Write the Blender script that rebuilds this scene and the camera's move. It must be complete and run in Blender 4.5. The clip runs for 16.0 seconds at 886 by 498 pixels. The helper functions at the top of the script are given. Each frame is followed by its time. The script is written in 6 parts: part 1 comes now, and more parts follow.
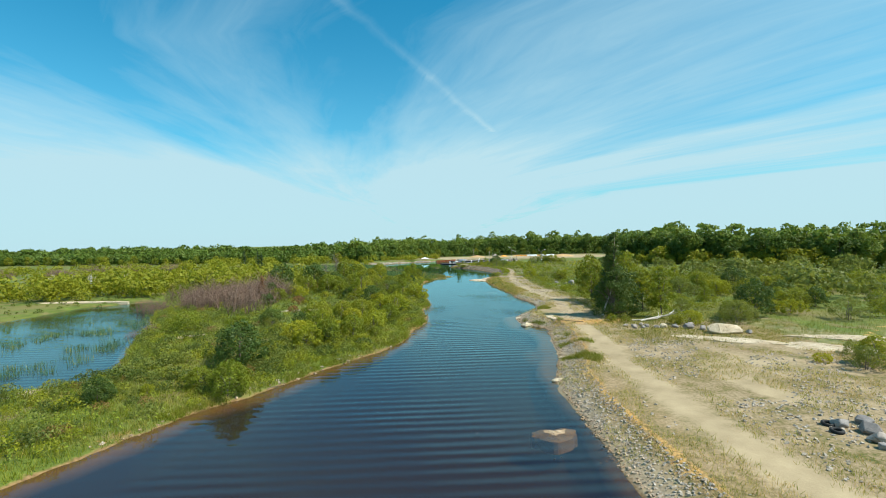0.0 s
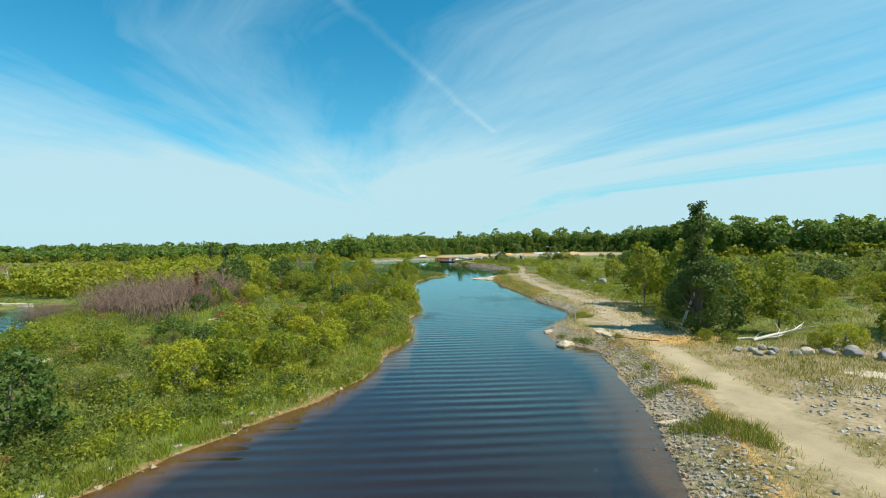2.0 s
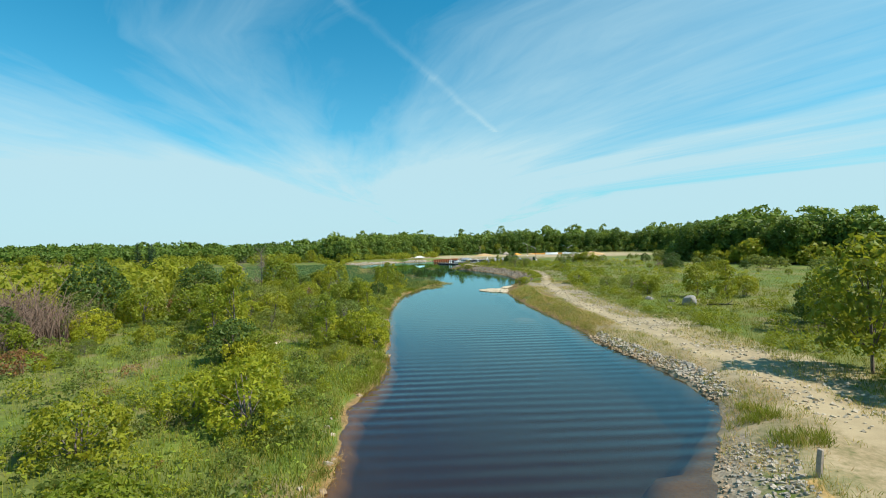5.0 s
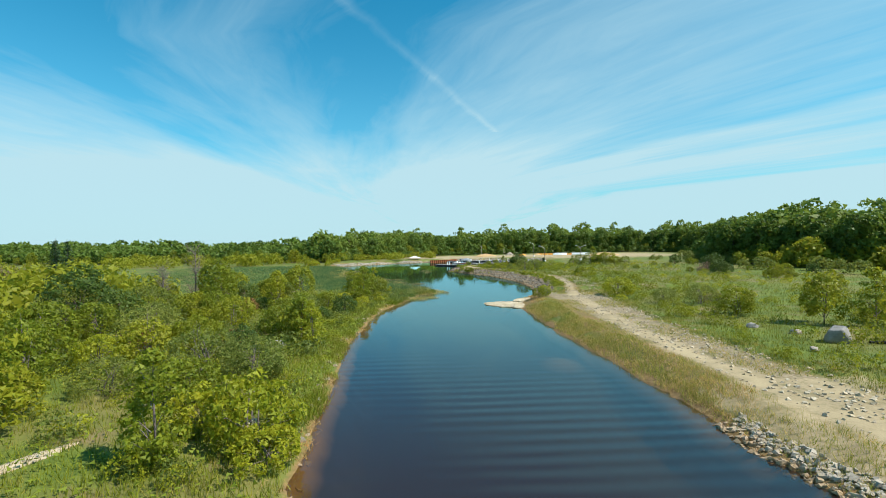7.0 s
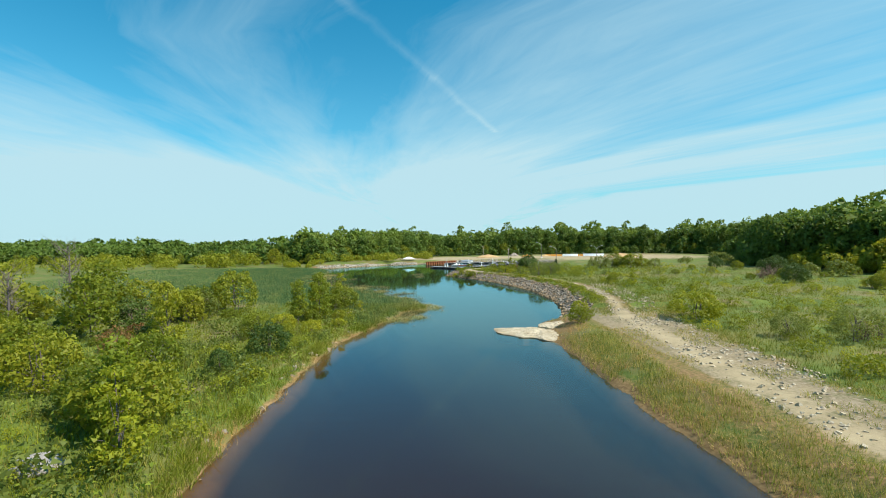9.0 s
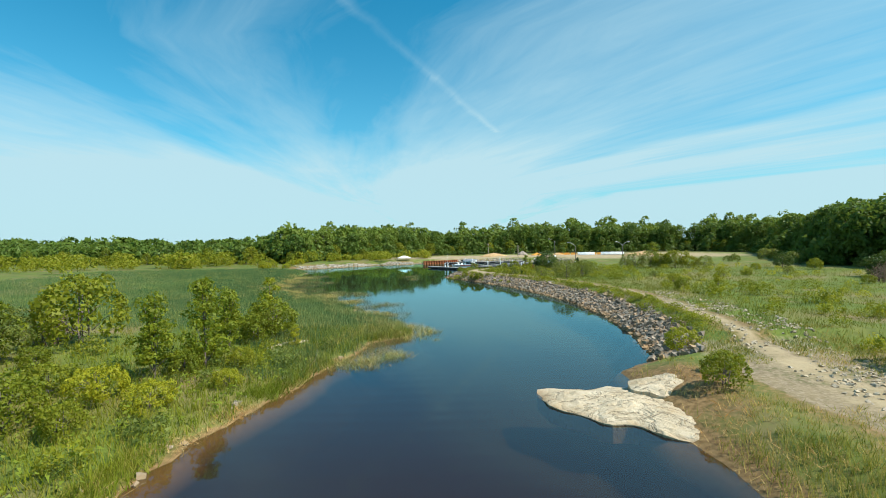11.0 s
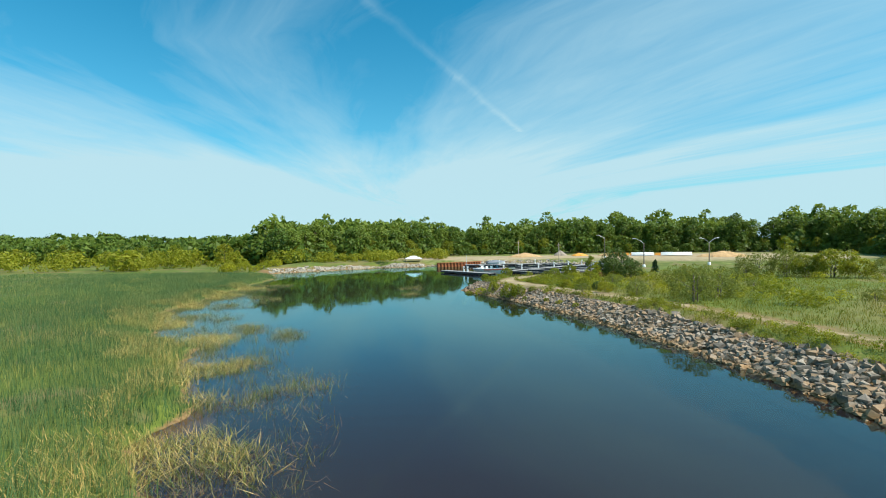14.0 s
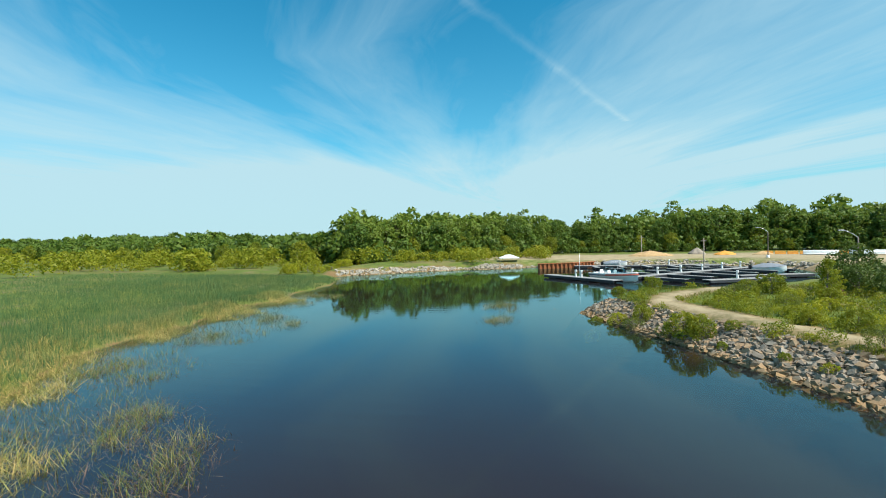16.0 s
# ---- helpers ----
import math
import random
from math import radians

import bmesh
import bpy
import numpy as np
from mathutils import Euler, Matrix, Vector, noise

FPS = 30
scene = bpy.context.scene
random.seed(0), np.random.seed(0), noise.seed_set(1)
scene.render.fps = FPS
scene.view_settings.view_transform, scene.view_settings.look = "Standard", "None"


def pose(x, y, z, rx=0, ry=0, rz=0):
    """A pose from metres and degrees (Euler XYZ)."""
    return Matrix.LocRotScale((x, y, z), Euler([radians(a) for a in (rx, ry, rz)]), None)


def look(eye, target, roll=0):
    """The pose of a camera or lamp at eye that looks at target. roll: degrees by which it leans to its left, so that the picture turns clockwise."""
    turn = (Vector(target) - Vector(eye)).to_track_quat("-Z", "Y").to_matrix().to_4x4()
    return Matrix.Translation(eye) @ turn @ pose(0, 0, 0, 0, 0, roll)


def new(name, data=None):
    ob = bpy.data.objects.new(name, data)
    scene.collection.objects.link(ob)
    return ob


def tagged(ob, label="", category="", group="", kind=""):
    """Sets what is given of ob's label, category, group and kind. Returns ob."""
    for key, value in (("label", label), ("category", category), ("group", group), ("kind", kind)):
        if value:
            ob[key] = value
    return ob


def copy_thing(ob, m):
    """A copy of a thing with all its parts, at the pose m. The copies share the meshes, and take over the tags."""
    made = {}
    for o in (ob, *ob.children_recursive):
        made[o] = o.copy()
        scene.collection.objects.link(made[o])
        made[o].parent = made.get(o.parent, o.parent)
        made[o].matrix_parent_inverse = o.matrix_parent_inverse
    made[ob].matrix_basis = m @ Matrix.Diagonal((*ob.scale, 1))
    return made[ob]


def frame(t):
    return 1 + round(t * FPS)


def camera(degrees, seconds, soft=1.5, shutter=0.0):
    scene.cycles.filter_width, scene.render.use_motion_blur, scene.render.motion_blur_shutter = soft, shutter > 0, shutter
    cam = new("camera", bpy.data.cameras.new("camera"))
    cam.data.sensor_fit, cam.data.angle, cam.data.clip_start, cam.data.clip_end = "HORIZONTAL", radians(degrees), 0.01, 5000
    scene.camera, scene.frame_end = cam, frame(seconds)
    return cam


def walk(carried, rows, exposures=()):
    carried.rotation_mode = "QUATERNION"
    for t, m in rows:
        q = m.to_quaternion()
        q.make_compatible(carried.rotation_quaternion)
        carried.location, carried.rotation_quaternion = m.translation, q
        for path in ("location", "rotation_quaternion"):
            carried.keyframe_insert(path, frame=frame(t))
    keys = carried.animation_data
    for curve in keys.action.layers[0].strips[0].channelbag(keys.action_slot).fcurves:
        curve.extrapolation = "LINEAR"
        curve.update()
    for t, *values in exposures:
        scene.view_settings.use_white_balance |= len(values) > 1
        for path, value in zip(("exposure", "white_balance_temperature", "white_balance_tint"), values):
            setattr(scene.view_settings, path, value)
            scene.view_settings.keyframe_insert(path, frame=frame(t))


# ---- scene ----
cam = camera(87.0, 16.0, soft=1.0)
# seconds, eye, yaw, pitch and lean of the flight up the channel
FLIGHT = [
    (0, -0.000, 0.000, 11.291, -2.286, -0.863, 1.313),
    (0.5, 0.335, 5.447, 10.664, -2.298, -0.809, 1.283),
    (1, 0.692, 10.924, 10.025, -2.225, -0.763, 1.169),
    (1.5, 1.081, 16.384, 9.411, -2.204, -0.766, 1.163),
    (2, 1.494, 21.804, 8.935, -2.165, -0.781, 1.128),
    (2.5, 1.898, 27.184, 8.694, -2.090, -0.765, 1.216),
    (3, 2.275, 32.442, 8.628, -2.003, -0.755, 1.171),
    (3.5, 2.670, 37.523, 8.649, -2.002, -0.833, 1.273),
    (4, 3.073, 42.595, 8.690, -1.956, -0.802, 1.344),
    (6.5, 4.901, 68.341, 8.309, -1.947, -0.818, 1.152),
    (7, 5.334, 73.489, 8.249, -1.979, -0.839, 1.111),
    (7.5, 5.772, 78.582, 8.182, -1.979, -0.830, 1.061),
    (8, 6.149, 83.605, 8.119, -2.011, -0.842, 1.038),
    (8.5, 6.483, 88.609, 8.042, -1.989, -0.821, 1.027),
    (9, 6.821, 93.681, 7.897, -2.014, -0.814, 0.873),
    (11.5, 8.284, 120.082, 6.535, -1.809, -0.777, 1.022),
    (12, 8.592, 125.548, 6.367, -1.712, -0.760, 0.924),
    (12.5, 8.911, 131.025, 6.268, -1.622, -0.774, 0.898),
    (13, 9.218, 136.284, 6.143, -1.501, -0.794, 0.833),
    (13.5, 9.526, 141.471, 6.061, -1.401, -0.805, 0.841),
    (14, 9.853, 146.618, 5.978, 0.923, -0.773, 0.825),
    (14.5, 10.016, 151.712, 5.950, 5.943, -0.769, 0.823),
    (15, 9.883, 156.752, 5.895, 8.700, -0.797, 0.805),
    (15.5, 9.470, 161.820, 5.831, 10.734, -0.923, 0.923),
    (16, 8.954, 167.058, 5.792, 12.998, -0.942, 1.103),
]
walk(cam, [(t, pose(x, y, z, 90 + pitch, lean, yaw)) for t, x, y, z, yaw, pitch, lean in FLIGHT])

# ---- world, sun and exposure ----
SUN_AZ, SUN_EL = radians(112), radians(50)   # clockwise from +y, over the horizon
world = bpy.data.worlds.new("sky")
scene.world = world
world.use_nodes = True


def build_sky():
    nt = world.node_tree
    n, l = nt.nodes, nt.links
    n.clear()
    out = n.new("ShaderNodeOutputWorld")
    bg = n.new("ShaderNodeBackground")
    bg.inputs["Strength"].default_value = 0.082
    sky = n.new("ShaderNodeTexSky")
    sky.sky_type = "NISHITA"
    sky.sun_disc = False
    sky.sun_elevation, sky.sun_rotation = SUN_EL, SUN_AZ
    sky.air_density, sky.dust_density, sky.ozone_density = 1.0, 0.6, 2.5
    tc = n.new("ShaderNodeTexCoord")
    sep = n.new("ShaderNodeSeparateXYZ")
    l.new(tc.outputs["Generated"], sep.inputs[0])

    def mth(op, a, b=None, c=None):
        k = n.new("ShaderNodeMath")
        k.operation = op
        for i, v in enumerate((a, b, c)):
            if v is None:
                continue
            if isinstance(v, (int, float)):
                k.inputs[i].default_value = v
            else:
                l.new(v, k.inputs[i])
        return k.outputs[0]

    # cirrus on a flat layer: u across the streaks, v along them; the streaks bend to the east
    az = radians(CLOUD_AZ)
    zz = mth("MAXIMUM", sep.outputs[2], 0.012)
    px = mth("DIVIDE", sep.outputs[0], zz)
    py = mth("DIVIDE", sep.outputs[1], zz)
    u = mth("SUBTRACT", mth("MULTIPLY", px, math.cos(az)), mth("MULTIPLY", py, math.sin(az)))
    v = mth("ADD", mth("MULTIPLY", px, math.sin(az)), mth("MULTIPLY", py, math.cos(az)))

    east = mth("SUBTRACT", mth("ADD", u, 2.6), mth("MULTIPLY", mth("MINIMUM", mth("MAXIMUM", mth("SUBTRACT", 2.2, v), 0.0), 3.0), 0.6))
    bend = mth("POWER", 2.71828, mth("MULTIPLY", mth("MINIMUM", mth("MAXIMUM", v, -6.0), 10.0), 0.1))
    curl = mth("ADD", mth("MULTIPLY", mth("MAXIMUM", east, 0.0), bend), mth("MINIMUM", east, 0.0))
    u = mth("MULTIPLY", curl, 0.8)
    sway = n.new("ShaderNodeTexNoise")
    sway.inputs["Scale"].default_value, sway.inputs["Detail"].default_value = 0.45, 3.0
    flat = n.new("ShaderNodeCombineXYZ")
    l.new(px, flat.inputs[0])
    l.new(py, flat.inputs[1])
    l.new(flat.outputs[0], sway.inputs["Vector"])
    curl = mth("ADD", curl, mth("MULTIPLY", mth("SUBTRACT", sway.outputs[0], 0.5), 1.3))

    def layer(su, sv, scale, detail, off, rough=0.55, dist=0.4):
        c = n.new("ShaderNodeCombineXYZ")
        l.new(mth("MULTIPLY", u, su), c.inputs[0])
        l.new(mth("MULTIPLY", v, sv), c.inputs[1])
        c.inputs[2].default_value = off
        t = n.new("ShaderNodeTexNoise")
        t.inputs["Scale"].default_value = scale
        t.inputs["Detail"].default_value = detail
        t.inputs["Roughness"].default_value = rough
        t.inputs["Distortion"].default_value = dist
        l.new(c.outputs[0], t.inputs["Vector"])
        return t.outputs[0]

    streaks = layer(0.75, 0.14, 1.2, 6, 3.1, 0.55, 1.2)
    fine = layer(1.8, 0.45, 2.2, 8, 7.7, 0.62, 1.4)
    soft = layer(0.6, 0.25, 1.0, 4, 1.3)
    band = n.new("ShaderNodeValToRGB")
    l.new(mth("MULTIPLY_ADD", curl, 1 / 30, 5 / 30), band.inputs[0])
    cr = band.color_ramp
    for k, (p, g) in enumerate(CLOUD_BANDS):
        e = cr.elements[k] if k < 2 else cr.elements.new(p)
        e.position, e.color = p, (g, g, g, 1)
    base = mth("ADD", mth("MULTIPLY", streaks, 0.45), mth("ADD", mth("MULTIPLY", fine, 0.22), mth("MULTIPLY", soft, 0.65)))
    dens = mth("ADD", mth("MULTIPLY", mth("SUBTRACT", base, 0.66), 1.35), mth("SUBTRACT", mth("MULTIPLY", band.outputs[0], 1.3), 0.30))
    dens = mth("ADD", dens, mth("MINIMUM", mth("MAXIMUM", mth("MULTIPLY", mth("SUBTRACT", v, 4.0), 0.18), 0.0), 0.42))
    # a thin old vapour trail
    tu, tv = math.cos(radians(TRAIL_AZ)), math.sin(radians(TRAIL_AZ))
    w = mth("SUBTRACT", mth("MULTIPLY", px, tu), mth("MULTIPLY", py, tv))
    wob = mth("MULTIPLY", mth("SUBTRACT", fine, 0.5), 0.10)
    far = mth("ABSOLUTE", mth("SUBTRACT", mth("ADD", w, wob), TRAIL_OFF))
    trail = mth("MULTIPLY", mth("MAXIMUM", mth("SUBTRACT", 1.0, mth("MULTIPLY", far, 21.0)), 0.0), mth("MAXIMUM", mth("MULTIPLY", mth("SUBTRACT", streaks, 0.30), 0.75), 0.0))
    along = mth("ADD", mth("MULTIPLY", px, tv), mth("MULTIPLY", py, tu))
    trail = mth("MULTIPLY", trail, mth("LESS_THAN", along, 4.2))
    dens = mth("ADD", mth("MAXIMUM", dens, 0.0), trail)
    # the veil thickens towards the horizon
    haze = mth("POWER", mth("SUBTRACT", 1.0, mth("MAXIMUM", sep.outputs[2], 0.0)), 5.5)
    dens = mth("MINIMUM", mth("ADD", dens, mth("MULTIPLY", haze, 0.72)), 0.95)
    mix = n.new("ShaderNodeMix")
    mix.data_type = "RGBA"
    l.new(dens, mix.inputs["Factor"])
    tint = n.new("ShaderNodeMix")
    tint.data_type, tint.blend_type = "RGBA", "MULTIPLY"
    tint.inputs["Factor"].default_value = 1.0
    l.new(sky.outputs[0], tint.inputs[6])
    tint.inputs[7].default_value = SKY_TINT
    l.new(tint.outputs[2], mix.inputs[6])
    mix.inputs[7].default_value = CLOUD_WHITE
    l.new(mix.outputs[2], bg.inputs[0])
    l.new(bg.outputs[0], out.inputs[0])


CLOUD_AZ, TRAIL_AZ, TRAIL_OFF = 2.3, 22.5, -1.037
# where along the curl the veil is thick or thin
CLOUD_BANDS = [((5 + q) / 30, g) for q, g in ((-5, 0.62), (-0.8, 0.60), (-0.1, 0.48), (0.4, 0.26), (0.9, 0.20), (1.4, 0.24), (1.9, 0.38), (2.4, 0.33), (3.0, 0.34), (3.7, 0.46), (4.6, 0.55), (5.8, 0.58),
                                              (6.7, 0.46), (7.2, 0.32), (7.7, 0.40), (8.2, 0.66), (8.9, 0.58), (9.8, 0.40), (10.6, 0.55), (11.3, 0.56), (12.6, 0.36), (14.0, 0.17), (16.5, 0.17), (18.5, 0.5), (24.9, 0.6))]
SKY_TINT = (0.10, 1.24, 1.36, 1)
CLOUD_WHITE = (4.6, 6.7, 7.4, 1)
build_sky()

sun = new("sun", bpy.data.lights.new("sun", "SUN"))
sun.data.energy, sun.data.angle, sun.data.color = 5.0, radians(0.53), (1.0, 0.94, 0.84)
sun_way = Vector((math.sin(SUN_AZ) * math.cos(SUN_EL), math.cos(SUN_AZ) * math.cos(SUN_EL), math.sin(SUN_EL)))
sun.matrix_world = look((0, 0, 60), Vector((0, 0, 60)) - sun_way)
scene.view_settings.exposure = 0.5

# ---- materials ----


class Nodes:
    """Short hand for node trees."""

    def __init__(self, name):
        self.mat = bpy.data.materials.new(name)
        self.mat.use_nodes = True
        self.t = self.mat.node_tree
        self.t.nodes.clear()
        self.out = self.add("ShaderNodeOutputMaterial")

    def add(self, kind, **sockets):
        k = self.t.nodes.new(kind)
        for s, v in sockets.items():
            self.put(k, s.replace("_", " "), v)
        return k

    def put(self, k, s, v):
        i = k.inputs[s]
        if isinstance(v, bpy.types.NodeSocket):
            self.t.links.new(v, i)
        else:
            i.default_value = v

    def math(self, op, a, b=0.0, clamp=False):
        k = self.add("ShaderNodeMath")
        k.operation, k.use_clamp = op, clamp
        self.put(k, 0, a)
        self.put(k, 1, b)
        return k.outputs[0]

    def mix(self, f, a, b, kind="MIX"):
        k = self.add("ShaderNodeMix")
        k.data_type, k.blend_type = "RGBA", kind
        self.put(k, 0, f)
        self.put(k, 6, a)
        self.put(k, 7, b)
        return k.outputs[2]

    def pos(self, world_space=True):
        return self.add("ShaderNodeNewGeometry").outputs["Position"] if world_space else self.add("ShaderNodeTexCoord").outputs["Object"]

    def noise(self, scale, detail=4.0, vec=None, rough=0.55, dist=0.0):
        k = self.add("ShaderNodeTexNoise", Scale=scale, Detail=detail, Roughness=rough, Distortion=dist)
        self.t.links.new(vec if vec is not None else self.pos(), k.inputs["Vector"])
        return k.outputs[0]

    def stretch(self, vec, s):
        k = self.add("ShaderNodeMapping")
        k.inputs["Scale"].default_value = s
        self.t.links.new(vec, k.inputs["Vector"])
        return k.outputs[0]

    def step(self, v, lo, hi):
        k = self.add("ShaderNodeMapRange")
        k.clamp = True
        self.put(k, 0, v)
        self.put(k, 1, lo)
        self.put(k, 2, hi)
        return k.outputs[0]

    def attr(self, name):
        k = self.add("ShaderNodeAttribute")
        k.attribute_name = name
        return k.outputs["Fac"]

    def bump(self, h, strength, dist):
        return self.add("ShaderNodeBump", Strength=strength, Distance=dist, Height=h).outputs[0]

    def surf(self, col, rough=0.8, normal=None, metal=0.0, spec=0.3):
        b = self.add("ShaderNodeBsdfPrincipled", Roughness=rough, Metallic=metal)
        b.inputs["Specular IOR Level"].default_value = spec
        self.put(b, "Base Color", col)
        if normal is not None:
            self.put(b, "Normal", normal)
        return b.outputs[0]

    def done(self, shader):
        self.t.links.new(shader, self.out.inputs[0])
        return self.mat


def rgb(r, g, b):
    return (r, g, b, 1.0)


def simple(name, col, rough=0.6, metal=0.0, var=0.25, scale=3.0, bump=0.0):
    m = Nodes(name)
    v = m.pos(False)
    a = m.noise(scale, 5, v)
    b = m.noise(scale * 9, 3, v)
    f = m.math("ADD", m.math("MULTIPLY", a, 0.6), m.math("MULTIPLY", b, 0.4))
    c = m.mix(m.step(f, 0.3, 0.7), rgb(*[x * (1 - var) for x in col]), rgb(*[min(1, x * (1 + var)) for x in col]))
    nrm = m.bump(b, 0.5, bump) if bump else None
    return m.done(m.surf(c, rough, nrm, metal))


def leaf_material(name, dark, light, yellow, translucent=0.42):
    m = Nodes(name)
    rnd = m.add("ShaderNodeObjectInfo").outputs["Random"]
    isl = m.add("ShaderNodeNewGeometry").outputs["Random Per Island"]
    f = m.math("ADD", m.math("MULTIPLY", m.noise(1.1, 3), 0.9), m.math("MULTIPLY", isl, 0.45))
    c = m.mix(m.step(f, 0.35, 1.0), rgb(*dark), rgb(*light))
    c = m.mix(m.math("MULTIPLY", m.step(rnd, 0.45, 1.0), 0.7), c, rgb(*yellow))
    d = m.surf(c, 0.55, None, 0, 0.25)
    t = m.add("ShaderNodeBsdfTranslucent")
    m.put(t, "Color", m.mix(0.5, c, rgb(*[min(1, 1.5 * x) for x in yellow])))
    k = m.add("ShaderNodeMixShader", Fac=translucent)
    m.t.links.new(d, k.inputs[1])
    m.t.links.new(t.outputs[0], k.inputs[2])
    return m.done(k.outputs[0])


LEAF = leaf_material("broad_leaves", (0.078, 0.105, 0.009), (0.225, 0.26, 0.018), (0.31, 0.30, 0.02))
LEAF_LIGHT = leaf_material("light_leaves", (0.095, 0.135, 0.010), (0.24, 0.275, 0.020), (0.32, 0.31, 0.02))
LEAF_YELLOW = leaf_material("yellow_green_leaves", (0.15, 0.18, 0.010), (0.34, 0.345, 0.020), (0.40, 0.37, 0.02))
LEAF_DARK = leaf_material("dark_leaves", (0.032, 0.060, 0.011), (0.085, 0.135, 0.022), (0.12, 0.165, 0.025), 0.3)
LEAF_FOREST = leaf_material("forest_leaves", (0.045, 0.085, 0.014), (0.125, 0.195, 0.028), (0.18, 0.235, 0.03), 0.34)
LEAF_WILLOW = leaf_material("willow_leaves", (0.085, 0.115, 0.022), (0.19, 0.22, 0.04), (0.24, 0.25, 0.045))
LEAF_DARK_LOW = leaf_material("olive_leaves", (0.040, 0.066, 0.010), (0.115, 0.145, 0.022), (0.15, 0.17, 0.03), 0.32)
NEEDLE = leaf_material("needles", (0.018, 0.042, 0.014), (0.045, 0.085, 0.025), (0.05, 0.09, 0.03), 0.15)
LEAF_RUST = leaf_material("rust_leaves", (0.14, 0.06, 0.025), (0.27, 0.13, 0.05), (0.30, 0.19, 0.06))
TWIG = simple("grey_twigs", (0.15, 0.12, 0.11), 0.9, 0, 0.35, 2.0)
TWIG_RED = simple("reddish_twigs", (0.15, 0.10, 0.072), 0.9, 0, 0.35, 2.0)
BARK = simple("bark", (0.14, 0.11, 0.085), 0.9, 0, 0.4, 6.0, 0.02)
BARK_PALE = simple("pale_bark", (0.50, 0.46, 0.40), 0.85, 0, 0.3, 6.0, 0.01)


def grass_material(name, low, high, dry, dry_lo, dry_hi, scale=0.12):
    m = Nodes(name)
    isl = m.add("ShaderNodeNewGeometry").outputs["Random Per Island"]
    big = m.noise(scale, 4)
    c = m.mix(m.step(m.math("ADD", m.math("MULTIPLY", isl, 0.5), big), 0.45, 1.05), rgb(*low), rgb(*high))
    d = m.step(m.math("ADD", m.math("MULTIPLY", isl, 0.6), m.noise(scale * 3.1, 4)), dry_lo, dry_hi)
    c = m.mix(d, c, rgb(*dry))
    b = m.surf(c, 0.7, None, 0, 0.2)
    t = m.add("ShaderNodeBsdfTranslucent")
    m.put(t, "Color", c)
    k = m.add("ShaderNodeMixShader", Fac=0.3)
    m.t.links.new(b, k.inputs[1])
    m.t.links.new(t.outputs[0], k.inputs[2])
    return m.done(k.outputs[0])


GRASS = grass_material("meadow_grass", (0.11, 0.15, 0.010), (0.26, 0.285, 0.016), (0.33, 0.26, 0.07), 0.82, 1.2)
MEADOW = grass_material("olive_meadow", (0.105, 0.14, 0.012), (0.23, 0.245, 0.022), (0.36, 0.28, 0.07), 0.82, 1.2, 0.09)
REED = grass_material("green_reeds", (0.048, 0.115, 0.042), (0.115, 0.195, 0.070), (0.36, 0.34, 0.09), 0.88, 1.22, 0.10)
DRYGRASS = grass_material("dry_weeds", (0.21, 0.24, 0.03), (0.42, 0.38, 0.08), (0.58, 0.40, 0.14), 0.72, 1.1)
STRAW_GREEN = grass_material("fading_reeds", (0.20, 0.23, 0.05), (0.48, 0.40, 0.14), (0.58, 0.40, 0.14), 0.7, 1.05, 0.3)
STRAW = grass_material("dead_straw", (0.40, 0.26, 0.09), (0.56, 0.42, 0.19), (0.50, 0.22, 0.05), 0.85, 1.2)


